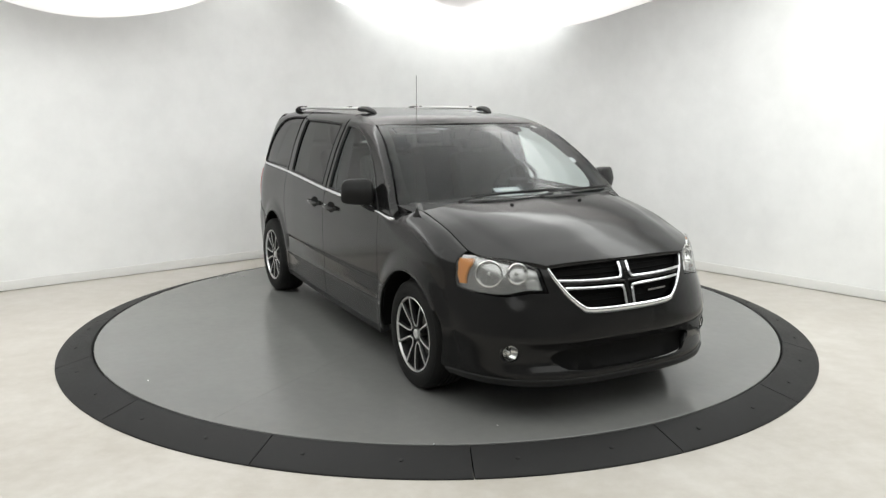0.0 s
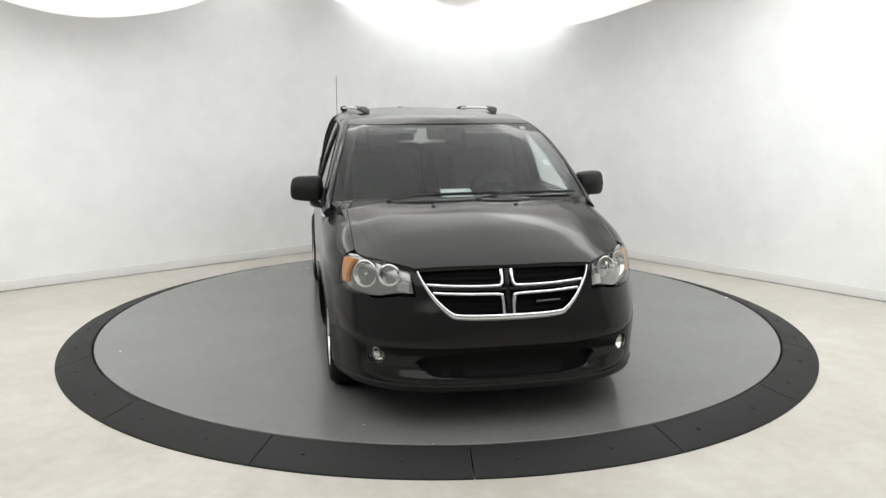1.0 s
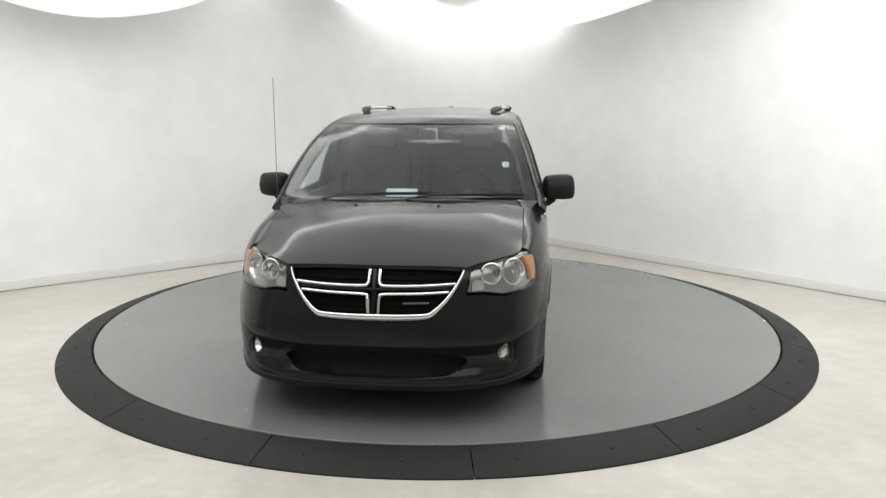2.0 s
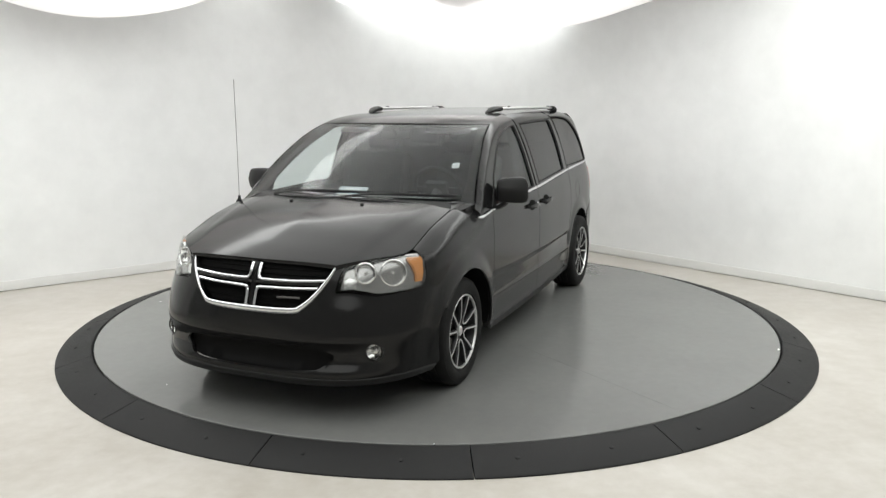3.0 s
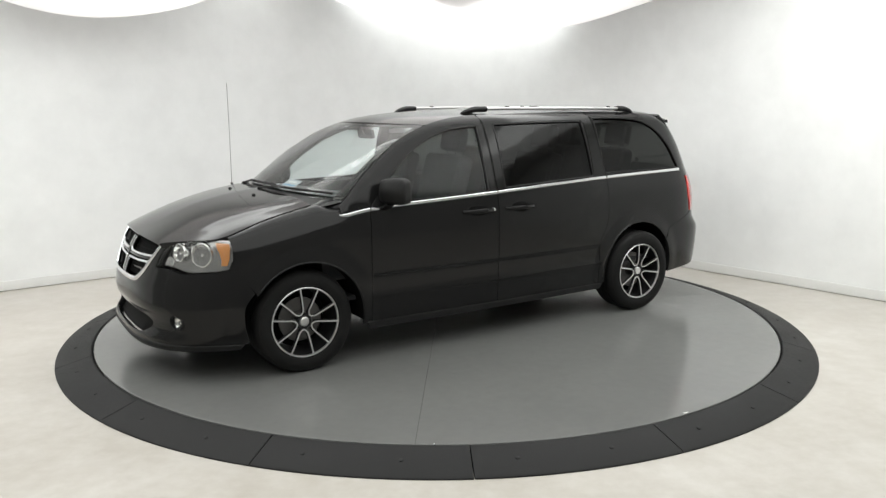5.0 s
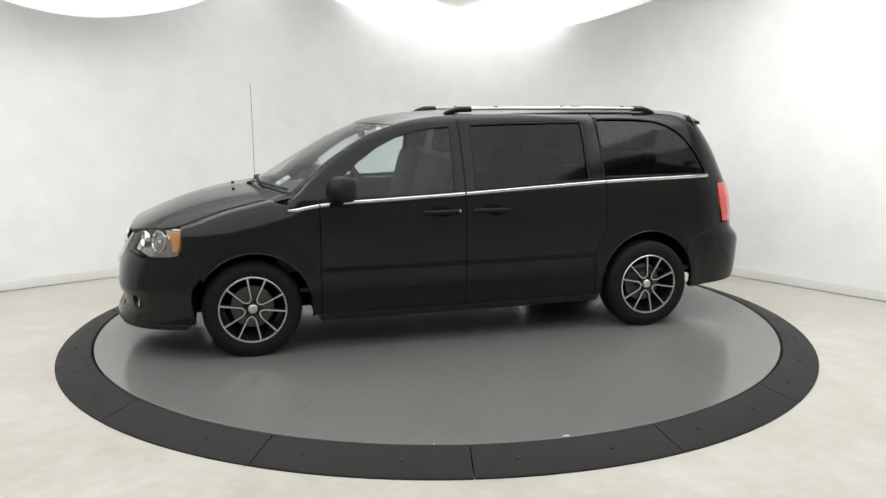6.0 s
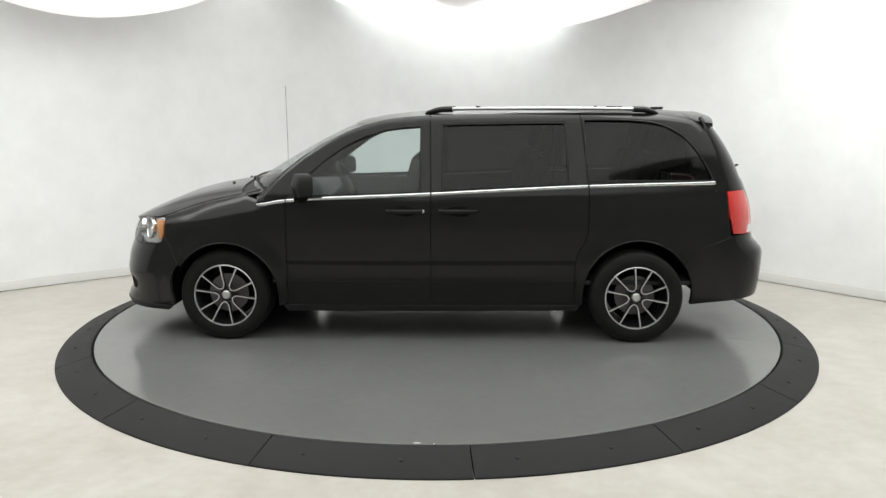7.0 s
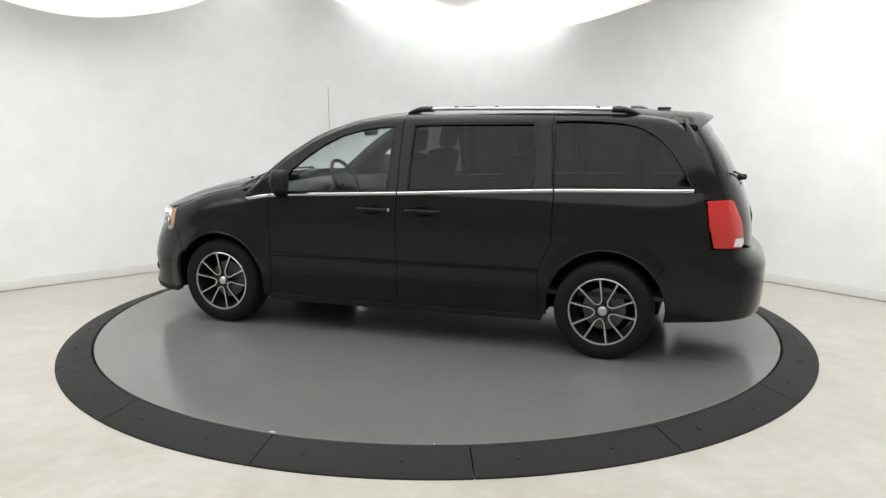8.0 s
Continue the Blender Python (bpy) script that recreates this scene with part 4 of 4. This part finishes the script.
for u, t, w, h, m in ((0.815, 0.37, 0.05, 0.06, PAPER), (0.86, 0.93, 0.045, 0.045, PAPER), (-0.36, 0.95, 0.09, 0.03, GREYPRINT)):
    a, b, c = screen(u, t), screen(u + 0.02, t), screen(u, t + 0.02)
    ex, ey = (b - a).normalized(), (c - a).normalized()
    nn = ex.cross(ey)
    bm = bmesh.new()
    box(bm, (w, h, 0.0015), Matrix.Translation(a - nn * 0.012) @ Matrix((ex, ey, nn)).transposed().to_4x4())
    st = part("window_sticker", bm, m, shield, "small pale paper sticker inside the windscreen")
    if w == 0.05:
        for k in range(3):
            bm = bmesh.new()
            box(bm, (w * 0.7, h * 0.1, 0.001), Matrix.Translation(a - nn * 0.0105 + ey * (0.02 - 0.02 * k)) @ Matrix((ex, ey, nn)).transposed().to_4x4())
            part("print_bar", bm, GREYPRINT, st)

# cowl, wipers, washer nozzles, antenna
bm = bmesh.new()
a = [hood(1.52 - 0.09 * float(u) ** 2, float(u) * 0.82) - Vector((0, 0, 0.022)) for u in np.linspace(-1, 1, 25)]
b = [screen(float(u), 0.01) - Vector((0, 0, 0.004)) for u in np.linspace(-1, 1, 25)]
for q, r in ((a, b),):
    va, vb = [bm.verts.new(v) for v in q], [bm.verts.new(v) for v in r]
    vc, vd = [bm.verts.new(v - Vector((0, 0, 0.12))) for v in q], [bm.verts.new(v - Vector((0, 0, 0.12))) for v in r]
    for i in range(24):
        for x, y in ((va, vb), (vb, vd), (vd, vc), (vc, va)):
            bm.faces.new([x[i], x[i + 1], y[i + 1], y[i]])
part("cowl", bm, PLASTIC, car, "black plastic cowl below the windscreen")

for s in (1, -1):
    bm = bmesh.new()
    n = 10
    va = [side(1.44 + (1.22 - 1.44) * k / n, SHOULDER(1.44 + (1.22 - 1.44) * k / n) + 0.168) - Vector((0, 0, 0.002)) for k in range(n + 1)]
    vb = [screen(0.84 + 0.15 * k / n, 0.012) for k in range(n + 1)]
    la, lb = [bm.verts.new((v.x, s * v.y, v.z)) for v in va], [bm.verts.new((v.x, s * v.y, v.z)) for v in vb]
    lc, ld = [bm.verts.new((v.x, s * v.y, v.z - 0.02)) for v in va], [bm.verts.new((v.x, s * v.y, v.z - 0.02)) for v in vb]
    for k in range(n):
        for x, y in ((la, lb), (lb, ld), (ld, lc), (lc, la)):
            bm.faces.new([x[k], x[k + 1], y[k + 1], y[k]])
    bm.faces.new([la[0], lb[0], ld[0], lc[0]])
    bm.faces.new([la[n], lb[n], ld[n], lc[n]])
    part("cowl_corner", bm, PAINT, car)
    # the fender's upper rear end, which runs up to the foot of the screen pillar
    top_z = curve((1.06, 1.062), (1.20, 1.135), (1.28, 1.175))
    bm = bmesh.new()
    rows = []
    for k in range(n + 1):
        x = 1.26 + (1.05 - 1.26) * k / n
        f, e = side(x, top_z(x)) - Vector((0, 0, 0.003)), edge_point(x) - Vector((0, 0.004, 0.006))
        rows.append([bm.verts.new((q.x, s * q.y, q.z)) for q in (f, f.lerp(e, 0.5), e, e - Vector((0, 0.02, 0.03)), f - Vector((0, 0.02, 0.03)))])
    for a, b in zip(rows, rows[1:]):
        for j in range(5):
            bm.faces.new([a[j], a[(j + 1) % 5], b[(j + 1) % 5], b[j]])
    bm.faces.new(rows[0])
    bm.faces.new(rows[-1][::-1])
    part("pillar_foot", bm, PAINT, car)


def wiper(y0, y1, z0):
    base = screen(y0 / 0.85, 0.0) + Vector((0.035, 0, 0.0))
    bm = bmesh.new()
    spin(bm, [(0.02, -0.02), (0.02, 0.008), (0.014, 0.015), (0, 0.015)], Matrix.Translation(base), 14)
    tip = screen(y1 / 0.85, 0.035) + Vector((0.012, 0, 0.016))
    mid = screen((y0 + y1) / 2 / 0.85, 0.03) + Vector((0.02, 0, 0.02))
    sweep(bm, [base + Vector((0, 0, 0.01)), base.lerp(mid, 0.5) + Vector((0, 0, 0.012)), mid], 0.010, 0.006, 6)
    w = part("wiper", bm, PLASTIC, car, "black windscreen wiper")
    bm = bmesh.new()
    ends = [screen((y0 + (y1 - y0) * k) / 0.85, 0.03 + 0.012 * k) + Vector((0.012, 0, 0.014)) for k in np.linspace(0.15, 1.25, 12)]
    sweep(bm, ends, 0.006, 0.009, 6)
    part("wiper_blade", bm, PLASTIC, w)


wiper(-0.50, 0.05, 0)
wiper(0.05, 0.62, 0)
for y in (-0.267, 0.267):
    bm = bmesh.new()
    q = hood(1.628, y)
    spin(bm, [(0.014, -0.003), (0.013, 0.006), (0.008, 0.011), (0, 0.012)], Matrix.Translation(q), 12)
    part("washer_nozzle", bm, PLASTIC, bonnet, "black washer nozzle")
bm = bmesh.new()
foot = Vector((1.43, -0.845, 1.06))
spin(bm, [(0.026, -0.02), (0.024, 0.018), (0.012, 0.035), (0.008, 0.06), (0, 0.06)], Matrix.Translation(foot), 14)
mast = part("antenna", bm, PLASTIC, car, "thin black whip antenna")
bm = bmesh.new()
sweep(bm, [foot + Vector((0, 0, 0.04)), foot + Vector((0.0, 0, 0.45)), foot + Vector((0.004, 0, 0.87))], 0.002, 0.002, 6, up=(1, 0, 0))
part("mast", bm, STEEL, mast)

# roof rails
def on_roof(x, y):
    e = edge_point(x)
    return ROOFC(x) + (e.z - ROOFC(x)) * min(1, abs(y) / e.y) ** 2.2


RAILY = curve((0.05, 0.520), (-0.2, 0.556), (-0.7, 0.590), (-1.3, 0.600), (-1.75, 0.588))


def rail(s):
    bm = bmesh.new()
    ln = [Vector((float(x), s * RAILY(float(x)), on_roof(float(x), RAILY(float(x))) + 0.030)) for x in np.linspace(-0.13, -1.54, 36)]
    sweep(bm, ln, 0.022, 0.012, 10)
    r = part("roof_rail", bm, SILVER, car, "silver roof rail with black ends")
    for x0, x1 in ((0.045, -0.165), (-1.71, -1.52)):
        bm = bmesh.new()
        pts, tp = [], []
        for k in range(13):
            x = x0 + (x1 - x0) * k / 12
            y = RAILY(x)
            pts.append(Vector((x, s * y, on_roof(x, y) - 0.004 + 0.032 * min(1, k / 7) ** 0.7)))
            tp.append(0.35 + 0.65 * min(1, k / 5) ** 0.6)
        sweep(bm, pts, 0.038, 0.022, 10, taper=tp)
        part("rail_end", bm, PLASTIC, r, "black rail end")
    for x in (-0.36, -1.42):
        y = RAILY(x)
        bm = bmesh.new()
        box(bm, (0.03, 0.02, 0.010), Matrix.Translation((x, s * y, on_roof(x, y) + 0.044)), 0.003)
        part("crossbar_clamp", bm, PLASTIC, r)


rail(1)
rail(-1)
bm = bmesh.new()
box(bm, (0.10, 0.05, 0.02), Matrix.Translation((-1.83, 0.0, 1.727)), 0.009)
part("roof_aerial", bm, PLASTIC, car, "small black roof aerial")


# ---------------------------------------------------------------- wheels
def wheel(x, s):
    """An alloy wheel with five double spokes, machined faces and dark pockets."""
    m = pose(x, s * 0.818, 0.343, -90 * s, 0, 0)
    hub = new("wheel")
    hub.parent = car
    hub.matrix_basis = m
    tagged(hub, "black tyre on a five-spoke machined alloy wheel")
    bm = bmesh.new()
    spin(bm, [(0.222, -0.10), (0.235, -0.118), (0.30, -0.122), (0.335, -0.108), (0.3435, -0.085), (0.345, -0.058), (0.338, -0.056), (0.338, -0.049), (0.3455, -0.047), (0.346, -0.021), (0.339, -0.019), (0.339, -0.011), (0.346, -0.009), (0.346, 0.009), (0.339, 0.011), (0.339, 0.019), (0.346, 0.021), (0.3455, 0.047), (0.338, 0.049), (0.338, 0.056), (0.345, 0.058), (0.3435, 0.085), (0.336, 0.106), (0.322, 0.118), (0.319, 0.1175), (0.316, 0.120),
              (0.285, 0.126), (0.255, 0.124), (0.252, 0.1225), (0.249, 0.1235), (0.238, 0.117), (0.228, 0.104), (0.222, 0.09)], None, 72)
    part("tyre", bm, TYRE, hub, "black rubber tyre")
    bm = bmesh.new()
    spin(bm, [(0.236, 0.100), (0.238, 0.116), (0.234, 0.119), (0.2275, 0.117), (0.2245, 0.106)], None, 72)
    rim = part("rim", bm, SILVER, hub, "machined alloy rim with dark pockets")
    bm = bmesh.new()
    spin(bm, [(0.2245, 0.106), (0.212, 0.06), (0.20, -0.09), (0.224, -0.11)], None, 60)
    part("barrel", bm, DARKALLOY, rim)
    bm = bmesh.new()
    spin(bm, [(0.150, 0.012), (0.15, 0.0), (0.06, 0.0), (0.06, 0.04), (0, 0.04)], None, 48)
    part("brake_disc", bm, STEEL, hub, "grey steel brake disc")
    bm = bmesh.new()
    spin(bm, [(0.198, -0.04), (0.0, -0.04)], None, 40)
    part("dust_shield", bm, GAP, hub)
    for k in range(5):
        a = radians(72 * k + (46 if x > 0 else 43))
        rot = Matrix.Rotation(a, 4, "Z")
        for e in (-1, 1):
            ln = [(0.060, e * 0.017, 0.088), (0.085, e * 0.021, 0.096), (0.13, e * 0.035, 0.103), (0.18, e * 0.050, 0.107), (0.2215, e * 0.062, 0.1085)]
            bm = bmesh.new()
            sweep(bm, [rot @ Vector(q) for q in ln], 0.0105, 0.016, 8, taper=[1.0, 0.95, 0.9, 0.9, 1.05])
            bmesh.ops.translate(bm, verts=bm.verts, vec=(0, 0, -0.010))
            part("spoke", bm, DARKALLOY, rim, "dark painted spoke side")
            bm = bmesh.new()
            sweep(bm, [rot @ (Vector(q) + Vector((0, e * 0.001, 0.006))) for q in ln[1:]], 0.0058, 0.0028, 6, taper=[0.95, 1, 1.05, 1.15])
            part("spoke_face", bm, SILVER, rim, "bright machined spoke face")
        bm = bmesh.new()
        nxt = Matrix.Rotation(a + radians(72), 4, "Z")
        half_way = Matrix.Rotation(a + radians(36), 4, "Z")
        sweep(bm, [rot @ Vector((0.095, 0.0245, 0.103)), rot @ Vector((0.072, 0.0205, 0.100)), Matrix.Rotation(a + radians(26), 4, "Z") @ Vector((0.058, 0, 0.098)), half_way @ Vector((0.054, 0, 0.0975)),
                   Matrix.Rotation(a + radians(46), 4, "Z") @ Vector((0.058, 0, 0.098)), nxt @ Vector((0.072, -0.0205, 0.100)), nxt @ Vector((0.095, -0.0245, 0.103))], 0.0055, 0.0028, 6)
        part("spoke_face", bm, SILVER, rim, "bright machined spoke face")
        bm = bmesh.new()
        spin(bm, [(0.011, 0.05), (0.011, 0.088), (0.007, 0.092), (0, 0.092)], rot @ pose(0.0462, 0.0336, 0), 6)
        part("wheel_nut", bm, STEEL, hub)
    bm = bmesh.new()
    spin(bm, [(0.056, 0.03), (0.056, 0.078), (0.05, 0.086), (0.036, 0.084)], None, 40)
    part("hub_face", bm, DARKALLOY, rim)
    bm = bmesh.new()
    spin(bm, [(0.033, 0.06), (0.032, 0.094), (0.026, 0.099), (0, 0.101)], None, 32)
    part("centre_cap", bm, SILVER, rim, "silver centre cap")


for x in (1.539, -1.539):
    for s in (1, -1):
        wheel(x, s)

# ---------------------------------------------------------------- underbody and cabin
bm = bmesh.new()
box(bm, (2.10, 1.72, 0.13), Matrix.Translation((0, 0, 0.335)), 0.02)
box(bm, (3.9, 1.20, 0.20), Matrix.Translation((0.05, 0, 0.36)), 0.03)
box(bm, (0.42, 1.45, 0.22), Matrix.Translation((-2.18, 0, 0.50)), 0.03)
box(bm, (0.30, 1.42, 0.36), Matrix.Translation((2.12, 0, 0.50)), 0.03)
part("underbody", bm, GAP, car, "black underbody")
for (cx, cz, r), a0, a1, l0, l1 in ((FA, -11, 186, 34, 184), (RA, -8, 176, -4, 148)):
    for s in (1, -1):
        bm = bmesh.new()
        prev = None
        for px, pz in arc(cx, cz, r + 0.005, a0, a1, 28):
            cur = [bm.verts.new((px, s * (side(px, pz).y - 0.022), pz)), bm.verts.new((px, s * 0.52, pz))]
            if prev:
                bm.faces.new([prev[0], cur[0], cur[1], prev[1]])
            prev = cur
        fan = [bm.verts.new((px, s * 0.52, pz)) for px, pz in arc(cx, cz, r + 0.005, a0, a1, 28)]
        bm.faces.new(fan)
        part("wheel_liner", bm, GAP, car, "black wheel arch liner")
        bm = bmesh.new()
        pts = [side(px, pz) - Vector((0, 0.004, 0)) for px, pz in arc(cx, cz, r, l0, l1, 60)]
        sweep(bm, [(q.x, s * q.y, q.z) for q in pts], 0.007, 0.009, 8, up=(0, 1, 0))
        part("arch_lip", bm, PAINT, car, "rolled lip of the wheel arch", smooth=60)
bm = bmesh.new()
sweep(bm, [(-1.95, -0.30, 0.24), (-2.3, -0.32, 0.26), (-2.5, -0.33, 0.27)], 0.03, 0.03, 12)
part("exhaust", bm, STEEL, car, "steel exhaust pipe")

# cabin shell below the glass and headliner
for s in (1, -1):
    bm = bmesh.new()
    box(bm, (2.05, 0.03, 0.72), Matrix.Translation((-0.02, s * 0.855, 0.73)), 0.01)
    box(bm, (0.95, 0.03, 0.30), Matrix.Translation((-1.55, s * 0.775, 0.965)), 0.01)
    box(bm, (0.03, 0.24, 0.38), Matrix.Translation((-2.10, s * 0.71, 0.95)), 0.01)
    part("door_lining", bm, TRIM, car, "black door lining")
bm = bmesh.new()
box(bm, (3.4, 1.68, 0.03), Matrix.Translation((-0.50, 0, 0.44)))
part("cabin_floor", bm, TRIM, car)
bm = bmesh.new()
n = 16
rows = []
for q in np.linspace(0.03, 0.96, 12):
    rows.append([bm.verts.new(roof(float(u), float(q)) - Vector((0, 0, 0.045))) for u in np.linspace(-0.93, 0.93, n)])
for a, b in zip(rows, rows[1:]):
    for j in range(n - 1):
        bm.faces.new([a[j], a[j + 1], b[j + 1], b[j]])
part("headliner", bm, LINER, car, "grey cloth headliner")
# dashboard
bm = bmesh.new()
prof = [(1.40, 1.08), (1.18, 1.115), (0.98, 1.11), (0.90, 1.07), (0.86, 0.95), (0.92, 0.72), (1.10, 0.60), (1.40, 0.60)]
cols = []
for y in np.linspace(-0.80, 0.80, 17):
    k = 0.03 * (abs(y) / 0.8) ** 2
    hump = 0.025 * math.exp(-((y - 0.38) / 0.22) ** 2)
    cols.append([bm.verts.new((x - k * 1.5, float(y), z - k + (hump if 0.85 < x < 1.0 and z > 1.0 else 0))) for x, z in prof])
for a, b in zip(cols, cols[1:]):
    for j in range(len(prof)):
        bm.faces.new([a[j], a[(j + 1) % len(prof)], b[(j + 1) % len(prof)], b[j]])
bm.faces.new(cols[0])
bm.faces.new(cols[-1][::-1])
dash = part("dashboard", bm, TRIM, car, "dark grey dashboard", smooth=50)
bm = bmesh.new()
box(bm, (0.02, 0.22, 0.16), pose(0.875, 0, 0.96, 0, -12, 0), 0.006)
part("centre_screen", bm, GLOSSBLACK, dash)
# leaflet on the dashboard
bm = bmesh.new()
box(bm, (0.12, 0.215, 0.004), pose(1.235, -0.035, 1.158, 0, 30, 4), 0.001)
leaf = part("leaflet", bm, GREYPRINT, dash, "printed paper leaflet lying on the dashboard")
for k, (dx, w, m) in enumerate(((0.042, 0.18, PAPER), (0.01, 0.19, BLUEPRINT), (-0.03, 0.12, PAPER))):
    bm = bmesh.new()
    box(bm, (0.018, w, 0.001), pose(1.235, -0.035, 1.158, 0, 30, 4) @ Matrix.Translation((0, 0, 0.0035)) @ Matrix.Translation((dx, 0, 0)))
    part("print_bar", bm, m, leaf)
# steering wheel
bm = bmesh.new()
mt = pose(0.665, 0.38, 1.14, 0, 62, 180)
ring = [mt @ Vector((0.185 * math.cos(radians(a)), 0.185 * math.sin(radians(a)), 0)) for a in range(0, 361, 15)]
sweep(bm, ring, 0.016, 0.016, 8, up=tuple(mt.to_3x3() @ Vector((0, 0, 1))))
sw = part("steering_wheel", bm, PLASTIC, car, "black steering wheel")
bm = bmesh.new()
box(bm, (0.15, 0.17, 0.05), mt @ Matrix.Translation((0, 0, -0.015)), 0.02)
box(bm, (0.05, 0.34, 0.02), mt @ Matrix.Translation((0, 0, -0.01)), 0.008)
part("airbag_cover", bm, TRIM, sw)
bm = bmesh.new()
sweep(bm, [mt @ Vector((0, 0, 0.0)), (0.95, 0.38, 0.90)], 0.04, 0.04, 10)
part("column", bm, TRIM, sw)


def seat(x, y, w=0.48):
    base = new("seat")
    base.parent = car
    base.matrix_basis = pose(x, y, 0.45)
    tagged(base, "black cloth seat with headrest")
    bm = bmesh.new()
    box(bm, (0.50, w, 0.16), pose(0.05, 0, 0.33, 0, -6, 0), 0.05, 3)
    box(bm, (0.40, w * 0.8, 0.25), pose(0.05, 0, 0.13), 0.02)
    part("cushion", bm, CLOTH, base)
    bm = bmesh.new()
    box(bm, (0.15, w, 0.62), pose(-0.27, 0, 0.62, 0, -16, 0), 0.06, 3)
    part("backrest", bm, CLOTH, base)
    bm = bmesh.new()
    box(bm, (0.10, 0.27, 0.19), pose(-0.395, 0, 1.035, 0, -12, 0), 0.045, 3)
    hr = part("headrest", bm, CLOTH, base)
    for d in (-0.06, 0.06):
        bm = bmesh.new()
        sweep(bm, [(-0.36, d, 0.88), (-0.385, d, 1.0)], 0.007, 0.007, 6, up=(1, 0, 0))
        part("headrest_post", bm, STEEL, hr)


for x, ys, w in ((0.42, (-0.40, 0.40), 0.52), (-0.48, (-0.42, 0.42), 0.5), (-1.35, (-0.40, 0.0, 0.40), 0.40)):
    for y in ys:
        seat(x, y, w)
bm = bmesh.new()
box(bm, (0.02, 0.25, 0.07), pose(0.60, 0.0, 1.53, 0, 10, 0), 0.02)
rv = part("rear_view_mirror", bm, PLASTIC, car, "black interior mirror")
bm = bmesh.new()
sweep(bm, [(0.61, 0, 1.53), (0.655, 0, 1.585)], 0.012, 0.012, 8)
part("mirror_stem", bm, PLASTIC, rv)
for s in (1, -1):
    bm = bmesh.new()
    box(bm, (0.17, 0.36, 0.018), pose(0.42, s * 0.37, 1.585, 0, 25, 0), 0.008)
    part("sun_visor", bm, LINER, car, "grey sun visor")
    bm = bmesh.new()
    sweep(bm, [(0.0, s * 0.80, 0.70), (-0.02, s * 0.795, 1.15), (-0.03, s * 0.70, 1.60)], 0.045, 0.02, 8, up=(1, 0, 0))
    part("pillar_lining", bm, TRIM, car)
    bm = bmesh.new()
    sweep(bm, [(-1.09, s * 0.78, 0.9), (-1.08, s * 0.755, 1.2), (-1.06, s * 0.67, 1.63)], 0.05, 0.02, 8, up=(1, 0, 0))
    part("pillar_lining", bm, TRIM, car)
    bm = bmesh.new()
    sweep(bm, [screen(s * 0.94, float(t)) - Vector((0.03, s * 0.012, 0.03)) for t in np.linspace(0.02, 0.98, 12)], 0.028, 0.02, 8, up=(0, 1, 0))
    part("screen_pillar_lining", bm, TRIM, car)

# ---------------------------------------------------------------- what turns
TURN, START = -17.1334, -88.11 + 1.5 * 17.1334      # degrees a second, heading at the start
OFFSET = Vector((0.0291, -0.0645, 0))


def motions():
    times = [0.5 * k for k in range(17)]
    walk(deck, [(t, pose(0, 0, 0, 0, 0, START + TURN * t)) for t in times])
    rows = []
    for t in times:
        r = pose(0, 0, 0, 0, 0, START + TURN * t)
        rows.append((t, Matrix.Translation((0, 0, DISC_Z)) @ r @ Matrix.Translation(OFFSET)))
    walk(car, rows)


motions()
